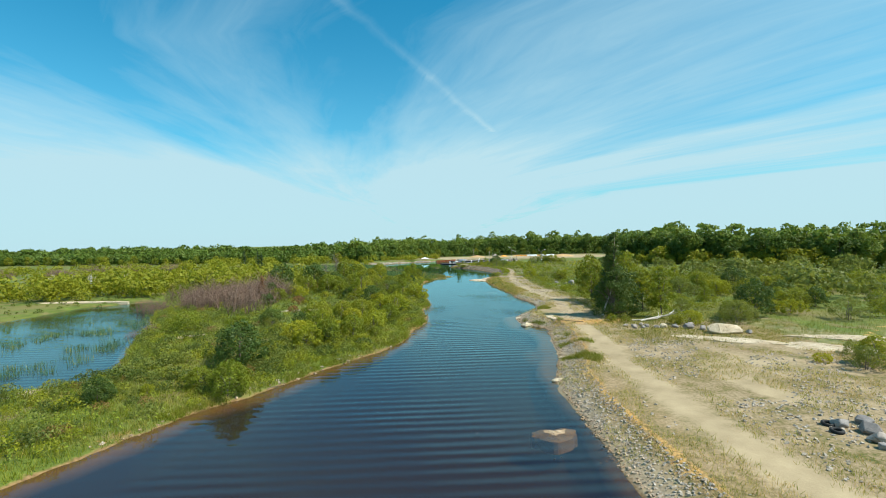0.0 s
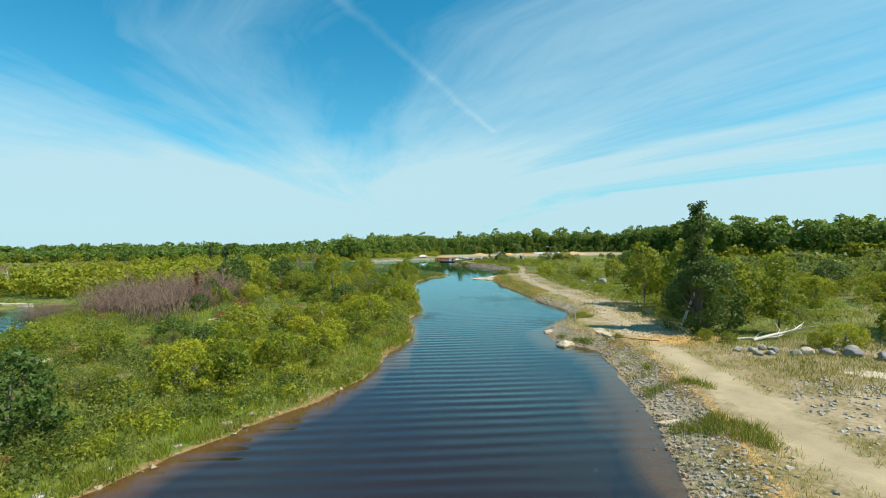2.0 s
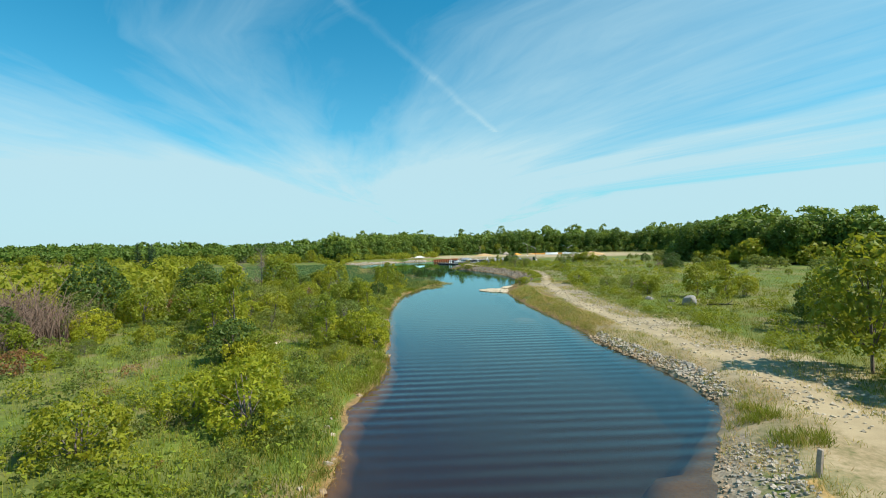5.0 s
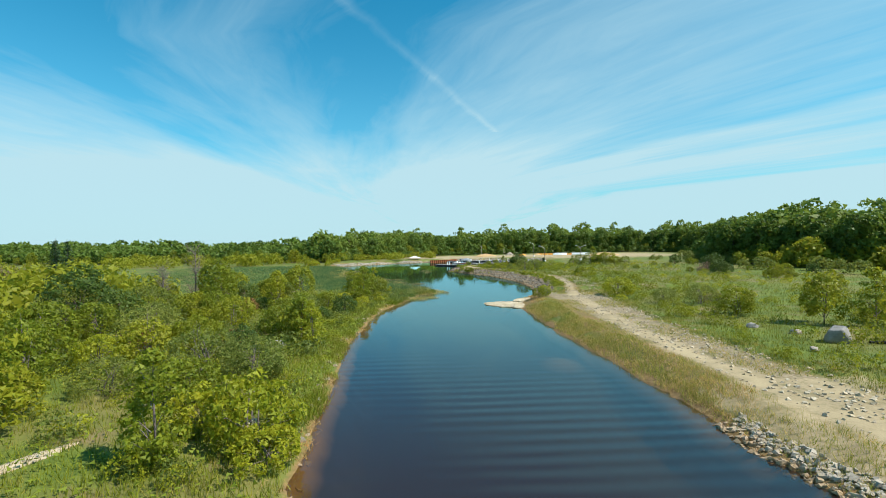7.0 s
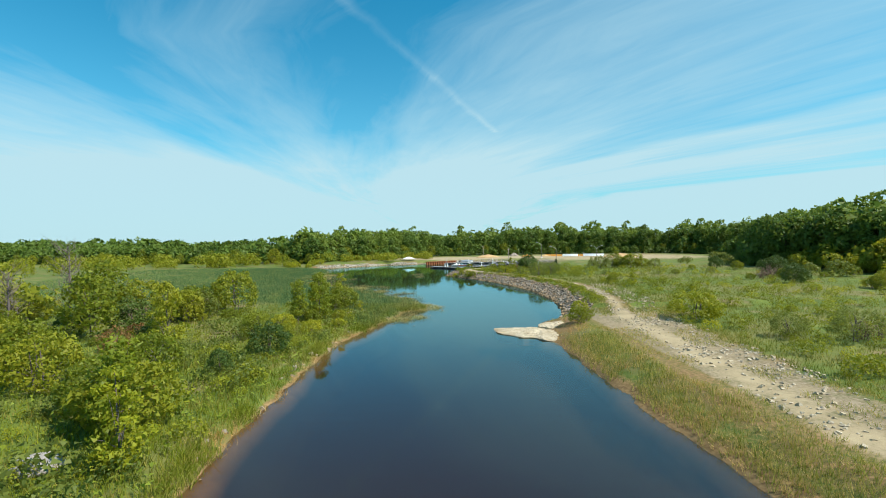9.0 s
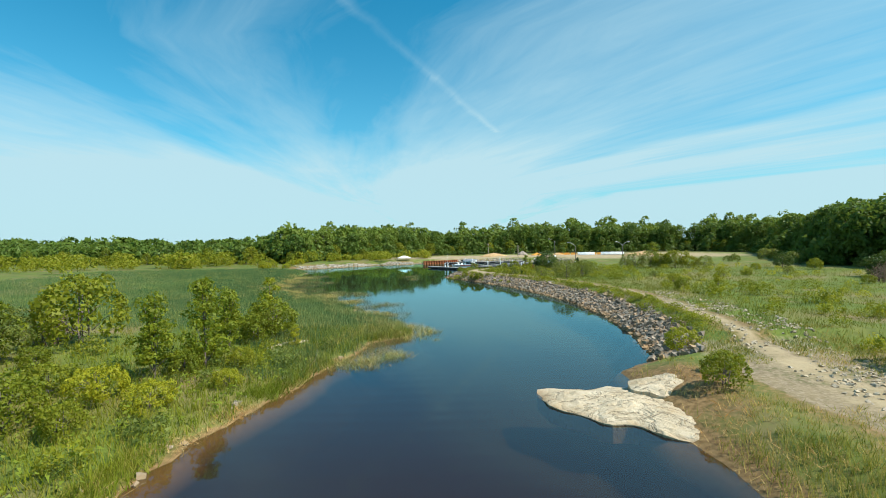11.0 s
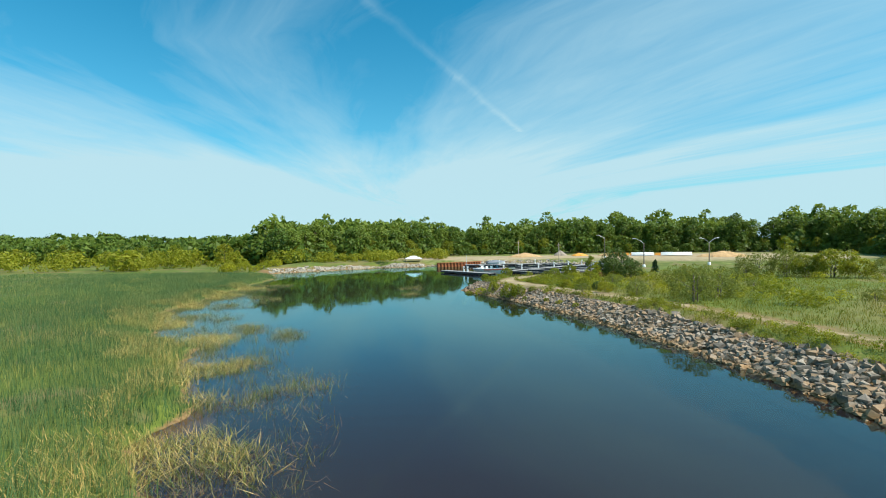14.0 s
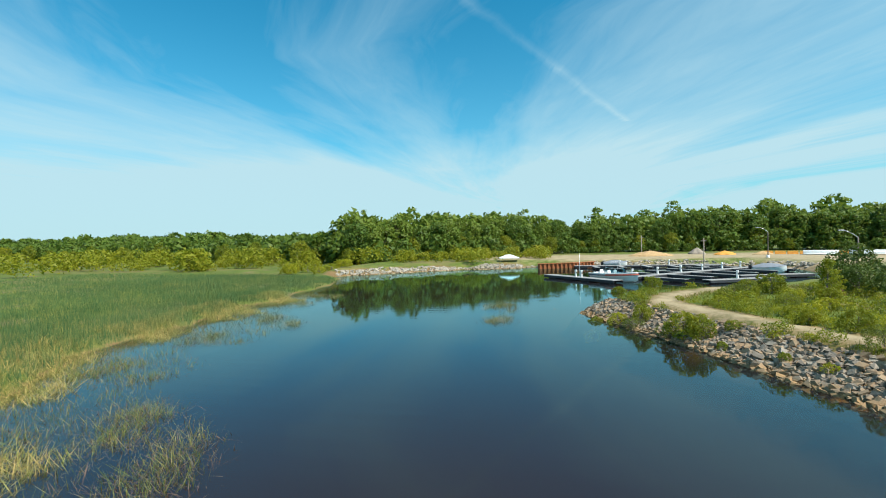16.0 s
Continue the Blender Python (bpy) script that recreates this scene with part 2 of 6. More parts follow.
def ground_material():
    m = Nodes("bank_soil_and_turf")
    p = m.pos()
    z = m.add("ShaderNodeSeparateXYZ", Vector=p).outputs[2]
    big, mid, fine, grit = m.noise(0.07, 5), m.noise(0.6, 6), m.noise(5.0, 5), m.noise(28.0, 3)
    turf = m.mix(m.step(m.math("ADD", m.math("MULTIPLY", mid, 0.6), m.math("MULTIPLY", fine, 0.4)), 0.35, 0.68), rgb(0.055, 0.085, 0.012), rgb(0.15, 0.19, 0.025))
    turf = m.mix(m.step(big, 0.48, 0.66), turf, rgb(0.17, 0.15, 0.045))
    turf = m.mix(m.step(m.noise(0.23, 5), 0.56, 0.70), turf, rgb(0.20, 0.15, 0.07))
    soil = m.mix(m.step(fine, 0.35, 0.65), rgb(0.12, 0.070, 0.026), rgb(0.26, 0.165, 0.07))
    sand = m.mix(m.step(m.math("ADD", m.math("MULTIPLY", mid, 0.6), m.math("MULTIPLY", grit, 0.4)), 0.35, 0.65), rgb(0.26, 0.20, 0.112), rgb(0.41, 0.325, 0.195))
    pebble = m.add("ShaderNodeTexVoronoi", Scale=9.0)
    m.t.links.new(p, pebble.inputs["Vector"])
    hue = m.add("ShaderNodeSeparateColor", Color=pebble.outputs["Color"]).outputs[0]
    gravel = m.mix(hue, rgb(0.15, 0.12, 0.085), rgb(0.36, 0.295, 0.215))
    gravel = m.mix(m.step(mid, 0.42, 0.7), gravel, rgb(0.27, 0.21, 0.12))
    straw = m.mix(fine, rgb(0.42, 0.21, 0.05), rgb(0.58, 0.38, 0.14))

    def patch(name, soft=0.25):
        return m.step(m.math("ADD", m.attr(name), m.math("MULTIPLY", m.math("SUBTRACT", m.math("ADD", m.math("MULTIPLY", mid, 0.55), m.math("MULTIPLY", fine, 0.45)), 0.5), 1.5)), 0.5 - soft, 0.5 + soft)

    c = m.mix(patch("bare", 0.2), turf, soil)
    c = m.mix(patch("gravel", 0.2), c, gravel)
    c = m.mix(patch("sand", 0.3), c, sand)
    c = m.mix(patch("straw", 0.12), c, straw)
    wet = m.step(m.math("SUBTRACT", 0.09, m.math("ADD", z, m.math("MULTIPLY", m.math("SUBTRACT", mid, 0.5), 0.25))), 0.0, 0.2)
    c = m.mix(m.math("MULTIPLY", wet, 0.75), c, rgb(0.24, 0.145, 0.06))
    # Bed darkens with depth: light lost in the water, put into the bed colour
    depth_dim = m.step(m.math("MULTIPLY", z, -1.0), 0.14, 0.7)
    c = m.mix(depth_dim, c, rgb(0.022, 0.018, 0.012))
    h = m.math("ADD", m.math("MULTIPLY", fine, 0.5), m.math("MULTIPLY", pebble.outputs["Distance"], m.attr("gravel")))
    return m.done(m.surf(c, 0.9, m.bump(h, 0.4, 0.04)))


def water_material():
    m = Nodes("channel_water")
    p = m.pos()
    rows = m.add("ShaderNodeTexWave", Scale=0.30, Distortion=2.6, Detail=2.0)
    rows.bands_direction = "Y"
    rows.inputs["Detail Scale"].default_value = 0.5
    m.t.links.new(m.stretch(p, (0.35, 1.0, 1.0)), rows.inputs["Vector"])
    small = m.noise(1.3, 3, m.stretch(p, (0.5, 1.4, 1.0)))
    calm = m.step(m.noise(0.06, 2), 0.36, 0.66)
    h = m.math("ADD", m.math("MULTIPLY", rows.outputs["Fac"], m.math("MULTIPLY", calm, m.attr("rippled"))), m.math("MULTIPLY", small, m.math("ADD", 0.05, m.math("MULTIPLY", m.attr("rippled"), 0.3))))
    nrm = m.bump(h, 0.26, 0.12)
    fres = m.add("ShaderNodeFresnel", IOR=1.47, Normal=nrm).outputs[0]
    gl = m.add("ShaderNodeBsdfGlossy", Color=rgb(0.50, 0.93, 1.0), Roughness=0.025, Normal=nrm)
    tr = m.add("ShaderNodeBsdfTransparent", Color=rgb(0.74, 0.66, 0.44))
    body = m.add("ShaderNodeBsdfDiffuse", Color=rgb(0.075, 0.046, 0.060))
    inner = m.add("ShaderNodeMixShader", Fac=0.16)
    m.t.links.new(tr.outputs[0], inner.inputs[1])
    m.t.links.new(body.outputs[0], inner.inputs[2])
    k = m.add("ShaderNodeMixShader", Fac=fres)
    m.t.links.new(inner.outputs[0], k.inputs[1])
    m.t.links.new(gl.outputs[0], k.inputs[2])
    return m.done(k.outputs[0])


def stone_material(name, dark, light, warm, warm_amount=0.5, gloss=0.75):
    m = Nodes(name)
    p = m.pos()
    rnd = m.add("ShaderNodeObjectInfo").outputs["Random"]
    isl = m.add("ShaderNodeNewGeometry").outputs["Random Per Island"]
    r = m.math("FRACT", m.math("ADD", m.math("MULTIPLY", rnd, 7.13), isl))
    a, b = m.noise(1.6, 6), m.noise(14.0, 5)
    c = m.mix(m.math("MULTIPLY", m.math("ADD", r, m.step(a, 0.3, 0.7)), 0.5), rgb(*dark), rgb(*light))
    c = m.mix(m.math("MULTIPLY", m.step(m.math("FRACT", m.math("MULTIPLY", r, 5.7)), 0.38, 0.85), warm_amount), c, rgb(*warm))
    c = m.mix(m.math("MULTIPLY", m.step(b, 0.45, 0.75), 0.35), c, rgb(*[x * 0.45 for x in dark]))
    z = m.add("ShaderNodeSeparateXYZ", Vector=p).outputs[2]
    c = m.mix(m.math("MULTIPLY", m.step(m.math("SUBTRACT", 0.30, z), 0.0, 0.2), 0.6), c, rgb(0.30, 0.17, 0.06))
    return m.done(m.surf(c, gloss, m.bump(m.math("ADD", a, m.math("MULTIPLY", b, 0.5)), 0.7, 0.04)))


def bedrock_material(name, dark, light, warm, *_):
    m = Nodes(name)
    p = m.pos()
    a, b, c3 = m.noise(0.8, 7, p, 0.65), m.noise(5.0, 6), m.noise(38.0, 4)
    seam = m.noise(0.7, 5, m.stretch(p, (1.0, 1.6, 1.0)), 0.6, 0.6)
    line = m.math("SUBTRACT", 1.0, m.step(m.math("ABSOLUTE", m.math("SUBTRACT", seam, 0.5)), 0.0, 0.016))
    c = m.mix(m.step(a, 0.32, 0.68), rgb(*dark), rgb(*light))
    c = m.mix(m.math("MULTIPLY", m.step(b, 0.52, 0.72), 0.55), c, rgb(*warm))
    c = m.mix(m.math("MULTIPLY", m.step(c3, 0.55, 0.8), 0.2), c, rgb(0.22, 0.18, 0.12))
    c = m.mix(m.math("MULTIPLY", line, 0.45), c, rgb(0.15, 0.11, 0.06))
    z = m.add("ShaderNodeSeparateXYZ", Vector=p).outputs[2]
    c = m.mix(m.math("MULTIPLY", m.step(m.math("SUBTRACT", 0.12, z), 0.0, 0.14), 0.7), c, rgb(0.26, 0.14, 0.05))
    h = m.math("SUBTRACT", m.math("ADD", m.math("MULTIPLY", b, 1.0), m.math("MULTIPLY", c3, 0.3)), m.math("MULTIPLY", line, 0.5))
    return m.done(m.surf(c, 0.9, m.bump(h, 0.9, 0.09)))


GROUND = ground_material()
WATER = water_material()
RIPRAP = stone_material("quarried_rock", (0.075, 0.064, 0.052), (0.38, 0.325, 0.255), (0.36, 0.23, 0.12), 0.75)
SLAB = bedrock_material("pale_bedrock", (0.42, 0.33, 0.21), (0.60, 0.51, 0.37), (0.50, 0.36, 0.20), 0.4)
BOULDER = stone_material("grey_boulder", (0.15, 0.14, 0.135), (0.36, 0.33, 0.30), (0.38, 0.29, 0.21), 0.5)

# ---- the plan: channel, pond, basin ----
U = 1.4   # metres in one unit of the plan below
LEFT = [(-40, -60), (-24, -10), (-15.2, 14), (-13.6, 18.9), (-12.2, 21.6), (-8.8, 26.7), (-5.8, 31.4), (-3.6, 34.8), (-2.0, 37.9), (-1.0, 43), (-0.2, 47),
        (0.0, 51), (-0.3, 55), (0.4, 60), (0.4, 64.5), (-0.1, 70), (-0.8, 77), (-0.9, 84), (-0.6, 90), (0.3, 96), (1.2, 98.6), (2.3, 101.2), (3.5, 104),
        (4.6, 107), (3.0, 110.5), (0.6, 115.5), (-4.8, 125), (-9.8, 130), (-12.2, 134.5), (-12.2, 140), (-13.6, 147.7), (-14.2, 159), (-19.5, 172.8)]
FAR = [(-19.5, 172.8), (-8.6, 182.4), (5.0, 189.2), (9.0, 191.0), (22.5, 190.5), (33, 189), (35.5, 182), (33.5, 173.5), (29, 167), (24, 161.5), (17, 155.6), (11, 151.2), (8.3, 148)]
RIGHT = [(8.1, 146.6), (8.8, 144.4), (11.2, 139.3), (12.9, 135), (14.8, 129.5), (16.2, 123), (17.0, 117), (16.9, 110.5), (16.3, 105.5), (14.9, 100.6), (12.6, 98.6),
         (12.0, 95), (11.9, 90), (12.1, 84), (12.3, 78), (12.9, 70), (12.6, 65), (13.4, 60), (13.7, 57), (13.0, 54), (10.7, 50.4), (9.3, 48), (9.2, 45), (10.7, 42), (10.4, 38.5),
         (9.6, 34), (8.9, 31), (7.4, 26.4), (6.9, 21), (6.7, 16), (6.9, 12), (8, -10), (12, -60)]
POND = [(-24.5, 26.3), (-21, 28), (-20.2, 30.6), (-24, 38), (-29, 50), (-35.5, 62), (-39.9, 74), (-47, 66.5), (-48.6, 55.5), (-75, 48), (-90, 20), (-55, 8)]
POOL = [(33, 31), (36.5, 34), (42, 36), (50, 37), (50, 33), (40, 30)]
TRACK = [(13, -40), (11.8, 0), (11.2, 18), (11.6, 27), (13.2, 36), (13.6, 42), (14.6, 47.5), (15.8, 56), (16.0, 66), (15.8, 73), (15.9, 80), (16.8, 88), (17.6, 96), (19.3, 103),
         (20.5, 110), (20.6, 118), (19.6, 126), (16.9, 133), (14.9, 136.8), (14.0, 139), (13.2, 140.7), (12.5, 142.5), (11.7, 144.2), (13, 147.2), (14.6, 149), (16.8, 151)]


def plan(pts):
    return np.array(pts, float) * U


WATERS = [np.vstack([plan(LEFT), plan(FAR)[1:], plan(RIGHT)]), plan(POND), plan(POOL)]


def dist_line(x, y, pts, closed=False):
    """Distance from the places to a line of points."""
    best = np.full(x.shape, 1e9)
    ends = np.roll(pts, -1, 0) if closed else pts[1:]
    for a, b in zip(pts, ends):
        ab = b - a
        k = np.clip(((x - a[0]) * ab[0] + (y - a[1]) * ab[1]) / (ab @ ab + 1e-12), 0, 1)
        best = np.minimum(best, (x - a[0] - k * ab[0]) ** 2 + (y - a[1] - k * ab[1]) ** 2)
    return np.sqrt(best)


def inside(x, y, pts):
    res = np.zeros(x.shape, bool)
    for a, b in zip(pts, np.roll(pts, -1, 0)):
        cross = ((a[1] > y) != (b[1] > y)) & (x < (b[0] - a[0]) * (y - a[1]) / (b[1] - a[1] + 1e-12) + a[0])
        res ^= cross
    return res


def waves(x, y, seed, scale):
    """A cheap smooth unevenness between -1 and 1."""
    r = np.random.RandomState(seed)
    s = np.zeros(x.shape)
    for i in range(7):
        a, k, ph = r.rand() * 6.28, (1.6 ** i) / scale * 2.0, r.rand() * 6.28
        s += np.sin((x * np.cos(a) + y * np.sin(a)) * k + ph + 1.3 * np.sin((x * np.sin(a) - y * np.cos(a)) * k * 0.7 + ph)) / 1.5 ** i
    return s / 2.6


def shore(x, y):
    """Metres to the water's edge: positive on land, negative in the water."""
    best = np.full(x.shape, 1e9)
    for w in WATERS:
        d = dist_line(x, y, w, True)
        d = np.where(inside(x, y, w), -d, d)
        best = np.where(np.abs(best) < 1e8, np.minimum(best, d), d)
    return best + (0.35 * waves(x, y, 5, 5.0) + 0.22 * waves(x, y, 6, 1.4)) * np.exp(-(best / 4.0) ** 2) + 1.5 * waves(x, y, 8, 6.0) * np.exp(-(best / 6.0) ** 2) * ((y > 141) & (y < 240) & (x < 8))


def riprap_zone(x, y):
    """1 where the bank is armoured with quarried rock."""
    right = (x > 6 * U) & (x < 30 * U) & (y > 100.5 * U) & (y < 152 * U)
    far = (y > 172 * U) & (x > -21 * U)
    return (right | far).astype(float)


def height(x, y):
    d = shore(x, y)
    rip = riprap_zone(x, y)
    right = (x > 6.5 * U).astype(float)
    soft = np.where(d > 0, np.minimum(0.05 + 0.24 * d, 0.42) + np.minimum(np.maximum(d - 2, 0) * 0.02, 0.35), 0)
    firm = np.minimum(0.05 + 0.32 * np.maximum(d, 0), 0.85) + np.minimum(np.maximum(d - 8, 0) * 0.01, 0.3)
    rocky = np.minimum(0.05 + 0.42 * np.maximum(d, 0), 1.35)
    land = np.where(rip > 0.5, rocky, np.where(right > 0.5, firm, soft))
    ledge = np.where(y > 138, 0.3, np.where((right > 0.5) & (y < 70), 1.7, 0.35) + 0.5 * waves(x, y, 17, 7.0))
    ledge = np.maximum(ledge, 0.25)
    bed = np.maximum(-1.9, np.where(d > -ledge, 0.13 * d, -0.13 * ledge + 1.3 * (d + ledge)) - 0.02)
    shelf = np.exp(-(((x - 8.2 * U) / 4) ** 2 + ((y - 33 * U) / 9) ** 2)) + np.exp(-(((x - 10.5 * U) / 3.4) ** 2 + ((y - 76 * U) / 5) ** 2))
    bed = np.maximum(bed, -1.9 + 1.5 * np.minimum(shelf, 1.0))
    mud = np.exp(-(((x + 0.9) / 1.5) ** 4 + ((y - 60) / 4.5) ** 4))
    bed = np.maximum(bed, -1.9 + 1.72 * mud)
    z = np.where(d > 0, land, bed)
    rough = 0.10 * waves(x, y, 2, 9.0) + 0.045 * waves(x, y, 3, 2.2)
    z = z + rough * np.clip(np.abs(d) / 3.0, 0.1, 1.0) * np.where(d > 0, 1.0, 0.4)
    away = np.hypot(x - 10, y - 110)
    return z + np.clip(away - 260, 0, 1500) * 0.004


def part(name, verts, faces, material, parent=None, label="", smooth=True):
    """Links one mesh as a thing or as a part under a thing."""
    me = bpy.data.meshes.new(name)
    me.from_pydata(verts, [], faces)
    me.materials.append(material)
    if smooth:
        me.polygons.foreach_set("use_smooth", np.ones(len(me.polygons), bool))
    me.update()
    ob = new(name, me)
    if parent is not None:
        ob.parent = parent
    if label:
        ob["label"] = label
    return ob


def soup(name, verts, faces, material, parent=None, smooth=False):
    """A large mesh from arrays: faces all with the same number of corners."""
    verts, faces = np.asarray(verts, np.float32), np.asarray(faces, np.int32)
    me = bpy.data.meshes.new(name)
    nf, k = faces.shape
    me.vertices.add(len(verts))
    me.vertices.foreach_set("co", verts.ravel())
    me.loops.add(nf * k)
    me.loops.foreach_set("vertex_index", faces.ravel())
    me.polygons.add(nf)
    me.polygons.foreach_set("loop_start", np.arange(nf, dtype=np.int32) * k)
    me.polygons.foreach_set("loop_total", np.full(nf, k, np.int32))
    me.materials.append(material)
    me.update(calc_edges=True)
    me.polygons.foreach_set("use_smooth", np.full(nf, smooth, bool))
    ob = new(name, me)
    if parent is not None:
        ob.parent = parent
    return ob


def grid_faces(nx, ny):
    i = np.arange(nx - 1)[:, None] * ny + np.arange(ny - 1)[None, :]
    return np.stack([i, i + ny, i + ny + 1, i + 1], -1).reshape(-1, 4)


def spread(lo, hi, step, reach, growth=1.13):
    """Even steps from lo to hi, then growing ones out to reach on both sides."""
    mid = np.arange(lo, hi + step, step)
    out, s, p = [], step, 0.0
    while p < reach:
        s *= growth
        p += s
        out.append(p)
    out = np.array(out)
    return np.concatenate([lo - out[::-1], mid, mid[-1] + out])


gx, gy = spread(-28, 36, 0.5, 3200), spread(12, 214, 0.6, 3000)
GX, GY = np.meshgrid(gx, gy, indexing="ij")
GZ = height(GX, GY)
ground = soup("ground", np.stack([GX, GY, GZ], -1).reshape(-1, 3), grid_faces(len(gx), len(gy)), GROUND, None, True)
tagged(ground, "low green river banks with bare sandy soil", "ground", kind="structure")


def add_mask(ob, name, values):
    a = ob.data.attributes.new(name, "FLOAT", "POINT")
    a.data.foreach_set("value", np.asarray(values, np.float32).ravel())


D = shore(GX, GY)
TD = dist_line(GX, GY, plan(TRACK))
right_side = GX > 6.5 * U
early = np.clip((44 * U - GY) / 8, 0, 1)
sand = np.where(GY < 58 * U, 1.0, 0.8) * np.clip(1.2 - TD / np.where(GY < 58 * U, 2.4, np.where(GY < 98 * U, 1.5, np.where(GY < 128 * U, 0.8, 1.15))), 0, 1) * np.where(GY > 128 * U, 1.0, np.clip((142 * U - GY) / 60 + 0.25, 0.25, 1))
sand = np.maximum(sand, 0.42 * early * (GX < 30 * U))
sand = np.maximum(sand, 0.75 * np.exp(-(((GX - 19.5 * U) / 5.5) ** 2 + ((GY - 26 * U) / 6) ** 2)))
sand = np.maximum(sand, 0.6 * np.clip((TD < 30 * U) * (GY > 193 * U) * (GX > -14 * U), 0, 1) * np.exp(-((GY - 206 * U) / 14) ** 2))
lot = np.exp(-(((GX - 56 * U) / 34) ** 4 + ((GY - 196 * U) / 30) ** 4))
lot = np.maximum(lot, np.exp(-(((GX - 30 * U) / 55) ** 6 + ((GY - 203 * U) / 15) ** 6)))
sand = np.maximum(sand * right_side, 0.95 * lot)
sand = np.maximum(sand, 0.8 * np.exp(-(((GX + 22.5 * U) / 3.5) ** 2 + ((GY - 27.3 * U) / 1.6) ** 2)))
sand = np.maximum(sand, 1.0 * np.exp(-((((GX - 22.9) + 0.12 * (GY - 31.5)) / 1.5) ** 4 + ((GY - 31.5) / 5.5) ** 4)))
sand = np.maximum(sand, 0.62 * right_side * (GY > 60) * (GY < 97) * (TD < 5.5) * (D > 0.9))
add_mask(ground, "sand", sand * (D > -0.5))
grav = np.clip(1.15 - np.maximum(D, 0) / 2.0, 0, 0.85) * right_side * (GY < 60 * U)
grav = np.maximum(grav, early * np.clip(1.4 - np.abs(GX - 17 * U) / 9, 0, 0.42) * right_side)
grav = np.maximum(grav, np.clip(1.1 - np.abs(TD - 1.6) / 2.6, 0, 0.55) * (GX > 15 * U) * (GY > 58 * U) * (GY < 112 * U))
grav = grav * (1 - riprap_zone(GX, GY))
add_mask(ground, "gravel", grav)
bare = np.where(right_side, np.clip(1.1 - D / 1.4, 0, 1), np.clip(0.85 - D / np.maximum(0.1, 0.3 + 0.35 * waves(GX, GY, 23, 6.0)), 0, 1))
bare = np.maximum(bare, riprap_zone(GX, GY) * np.clip(1.6 - D / 2.0, 0, 1))
bare = np.maximum(bare, 0.62 * early * right_side * (GX < 27 * U))
bare = np.maximum(bare, np.clip(1.25 - TD / np.where(GY < 98 * U, 4.5, 1.6), 0, 0.6) * right_side)
bare = np.maximum(bare, 0.9 * np.exp(-(((GX - 18.5) / 3.2) ** 2 + ((GY - 134) / 4.5) ** 2)))
add_mask(ground, "bare", bare)
straw = 0.62 * np.exp(-((D - 2.4) / 0.4) ** 2) * right_side * (GY < 48 * U)
straw = np.maximum(straw, 0.72 * np.exp(-(((GX - 15 * U) / 4.5) ** 2 + ((GY - 41.5 * U) / 2.6) ** 2)))
add_mask(ground, "straw", straw)

wx, wy = np.linspace(-190, 90, 60), np.linspace(-120, 290, 60)
WX, WY = np.meshgrid(wx, wy, indexing="ij")
water = soup("water", np.stack([WX, WY, np.zeros_like(WX)], -1).reshape(-1, 3), grid_faces(60, 60), WATER, None, True)
add_mask(water, "rippled", np.where(WX < -20, 1.0, np.clip((112 - WY) / 40, 0.06, 1.0)))
tagged(water, "calm dark blue river water mirroring the sky", "water", kind="structure")


def on_grid(values, x, y):
    """Reads a grid of the ground between its corners."""
    x, y = np.atleast_1d(np.asarray(x, float)), np.atleast_1d(np.asarray(y, float))
    i = np.clip(np.searchsorted(gx, x) - 1, 0, len(gx) - 2)
    j = np.clip(np.searchsorted(gy, y) - 1, 0, len(gy) - 2)
    a, b = (x - gx[i]) / (gx[i + 1] - gx[i]), (y - gy[j]) / (gy[j + 1] - gy[j])
    return values[i, j] * (1 - a) * (1 - b) + values[i + 1, j] * a * (1 - b) + values[i, j + 1] * (1 - a) * b + values[i + 1, j + 1] * a * b


def z_at(x, y):
    return float(on_grid(GZ, x, y)[0])

# ---- plants ----


def leaf_cards(r, centres, normals, size, slim=0.55):
    """Leaf shapes, three corners each, around the places given."""
    n = len(centres)
    nrm = normals + r.normal(0, 0.55, (n, 3))
    nrm /= np.linalg.norm(nrm, axis=1, keepdims=True) + 1e-9
    t = r.normal(0, 1, (n, 3))
    a = np.cross(nrm, t)
    a /= np.linalg.norm(a, axis=1, keepdims=True) + 1e-9
    b = np.cross(nrm, a)
    s = size * r.uniform(0.6, 1.35, (n, 1))
    s = s * 1.22
    v = np.stack([centres - a * s, centres + a * s * 0.7 - b * s * slim, centres + a * s * 0.7 + b * s * slim + nrm * s * 0.3], 1)
    return v.reshape(-1, 3), np.arange(n * 3).reshape(-1, 3)


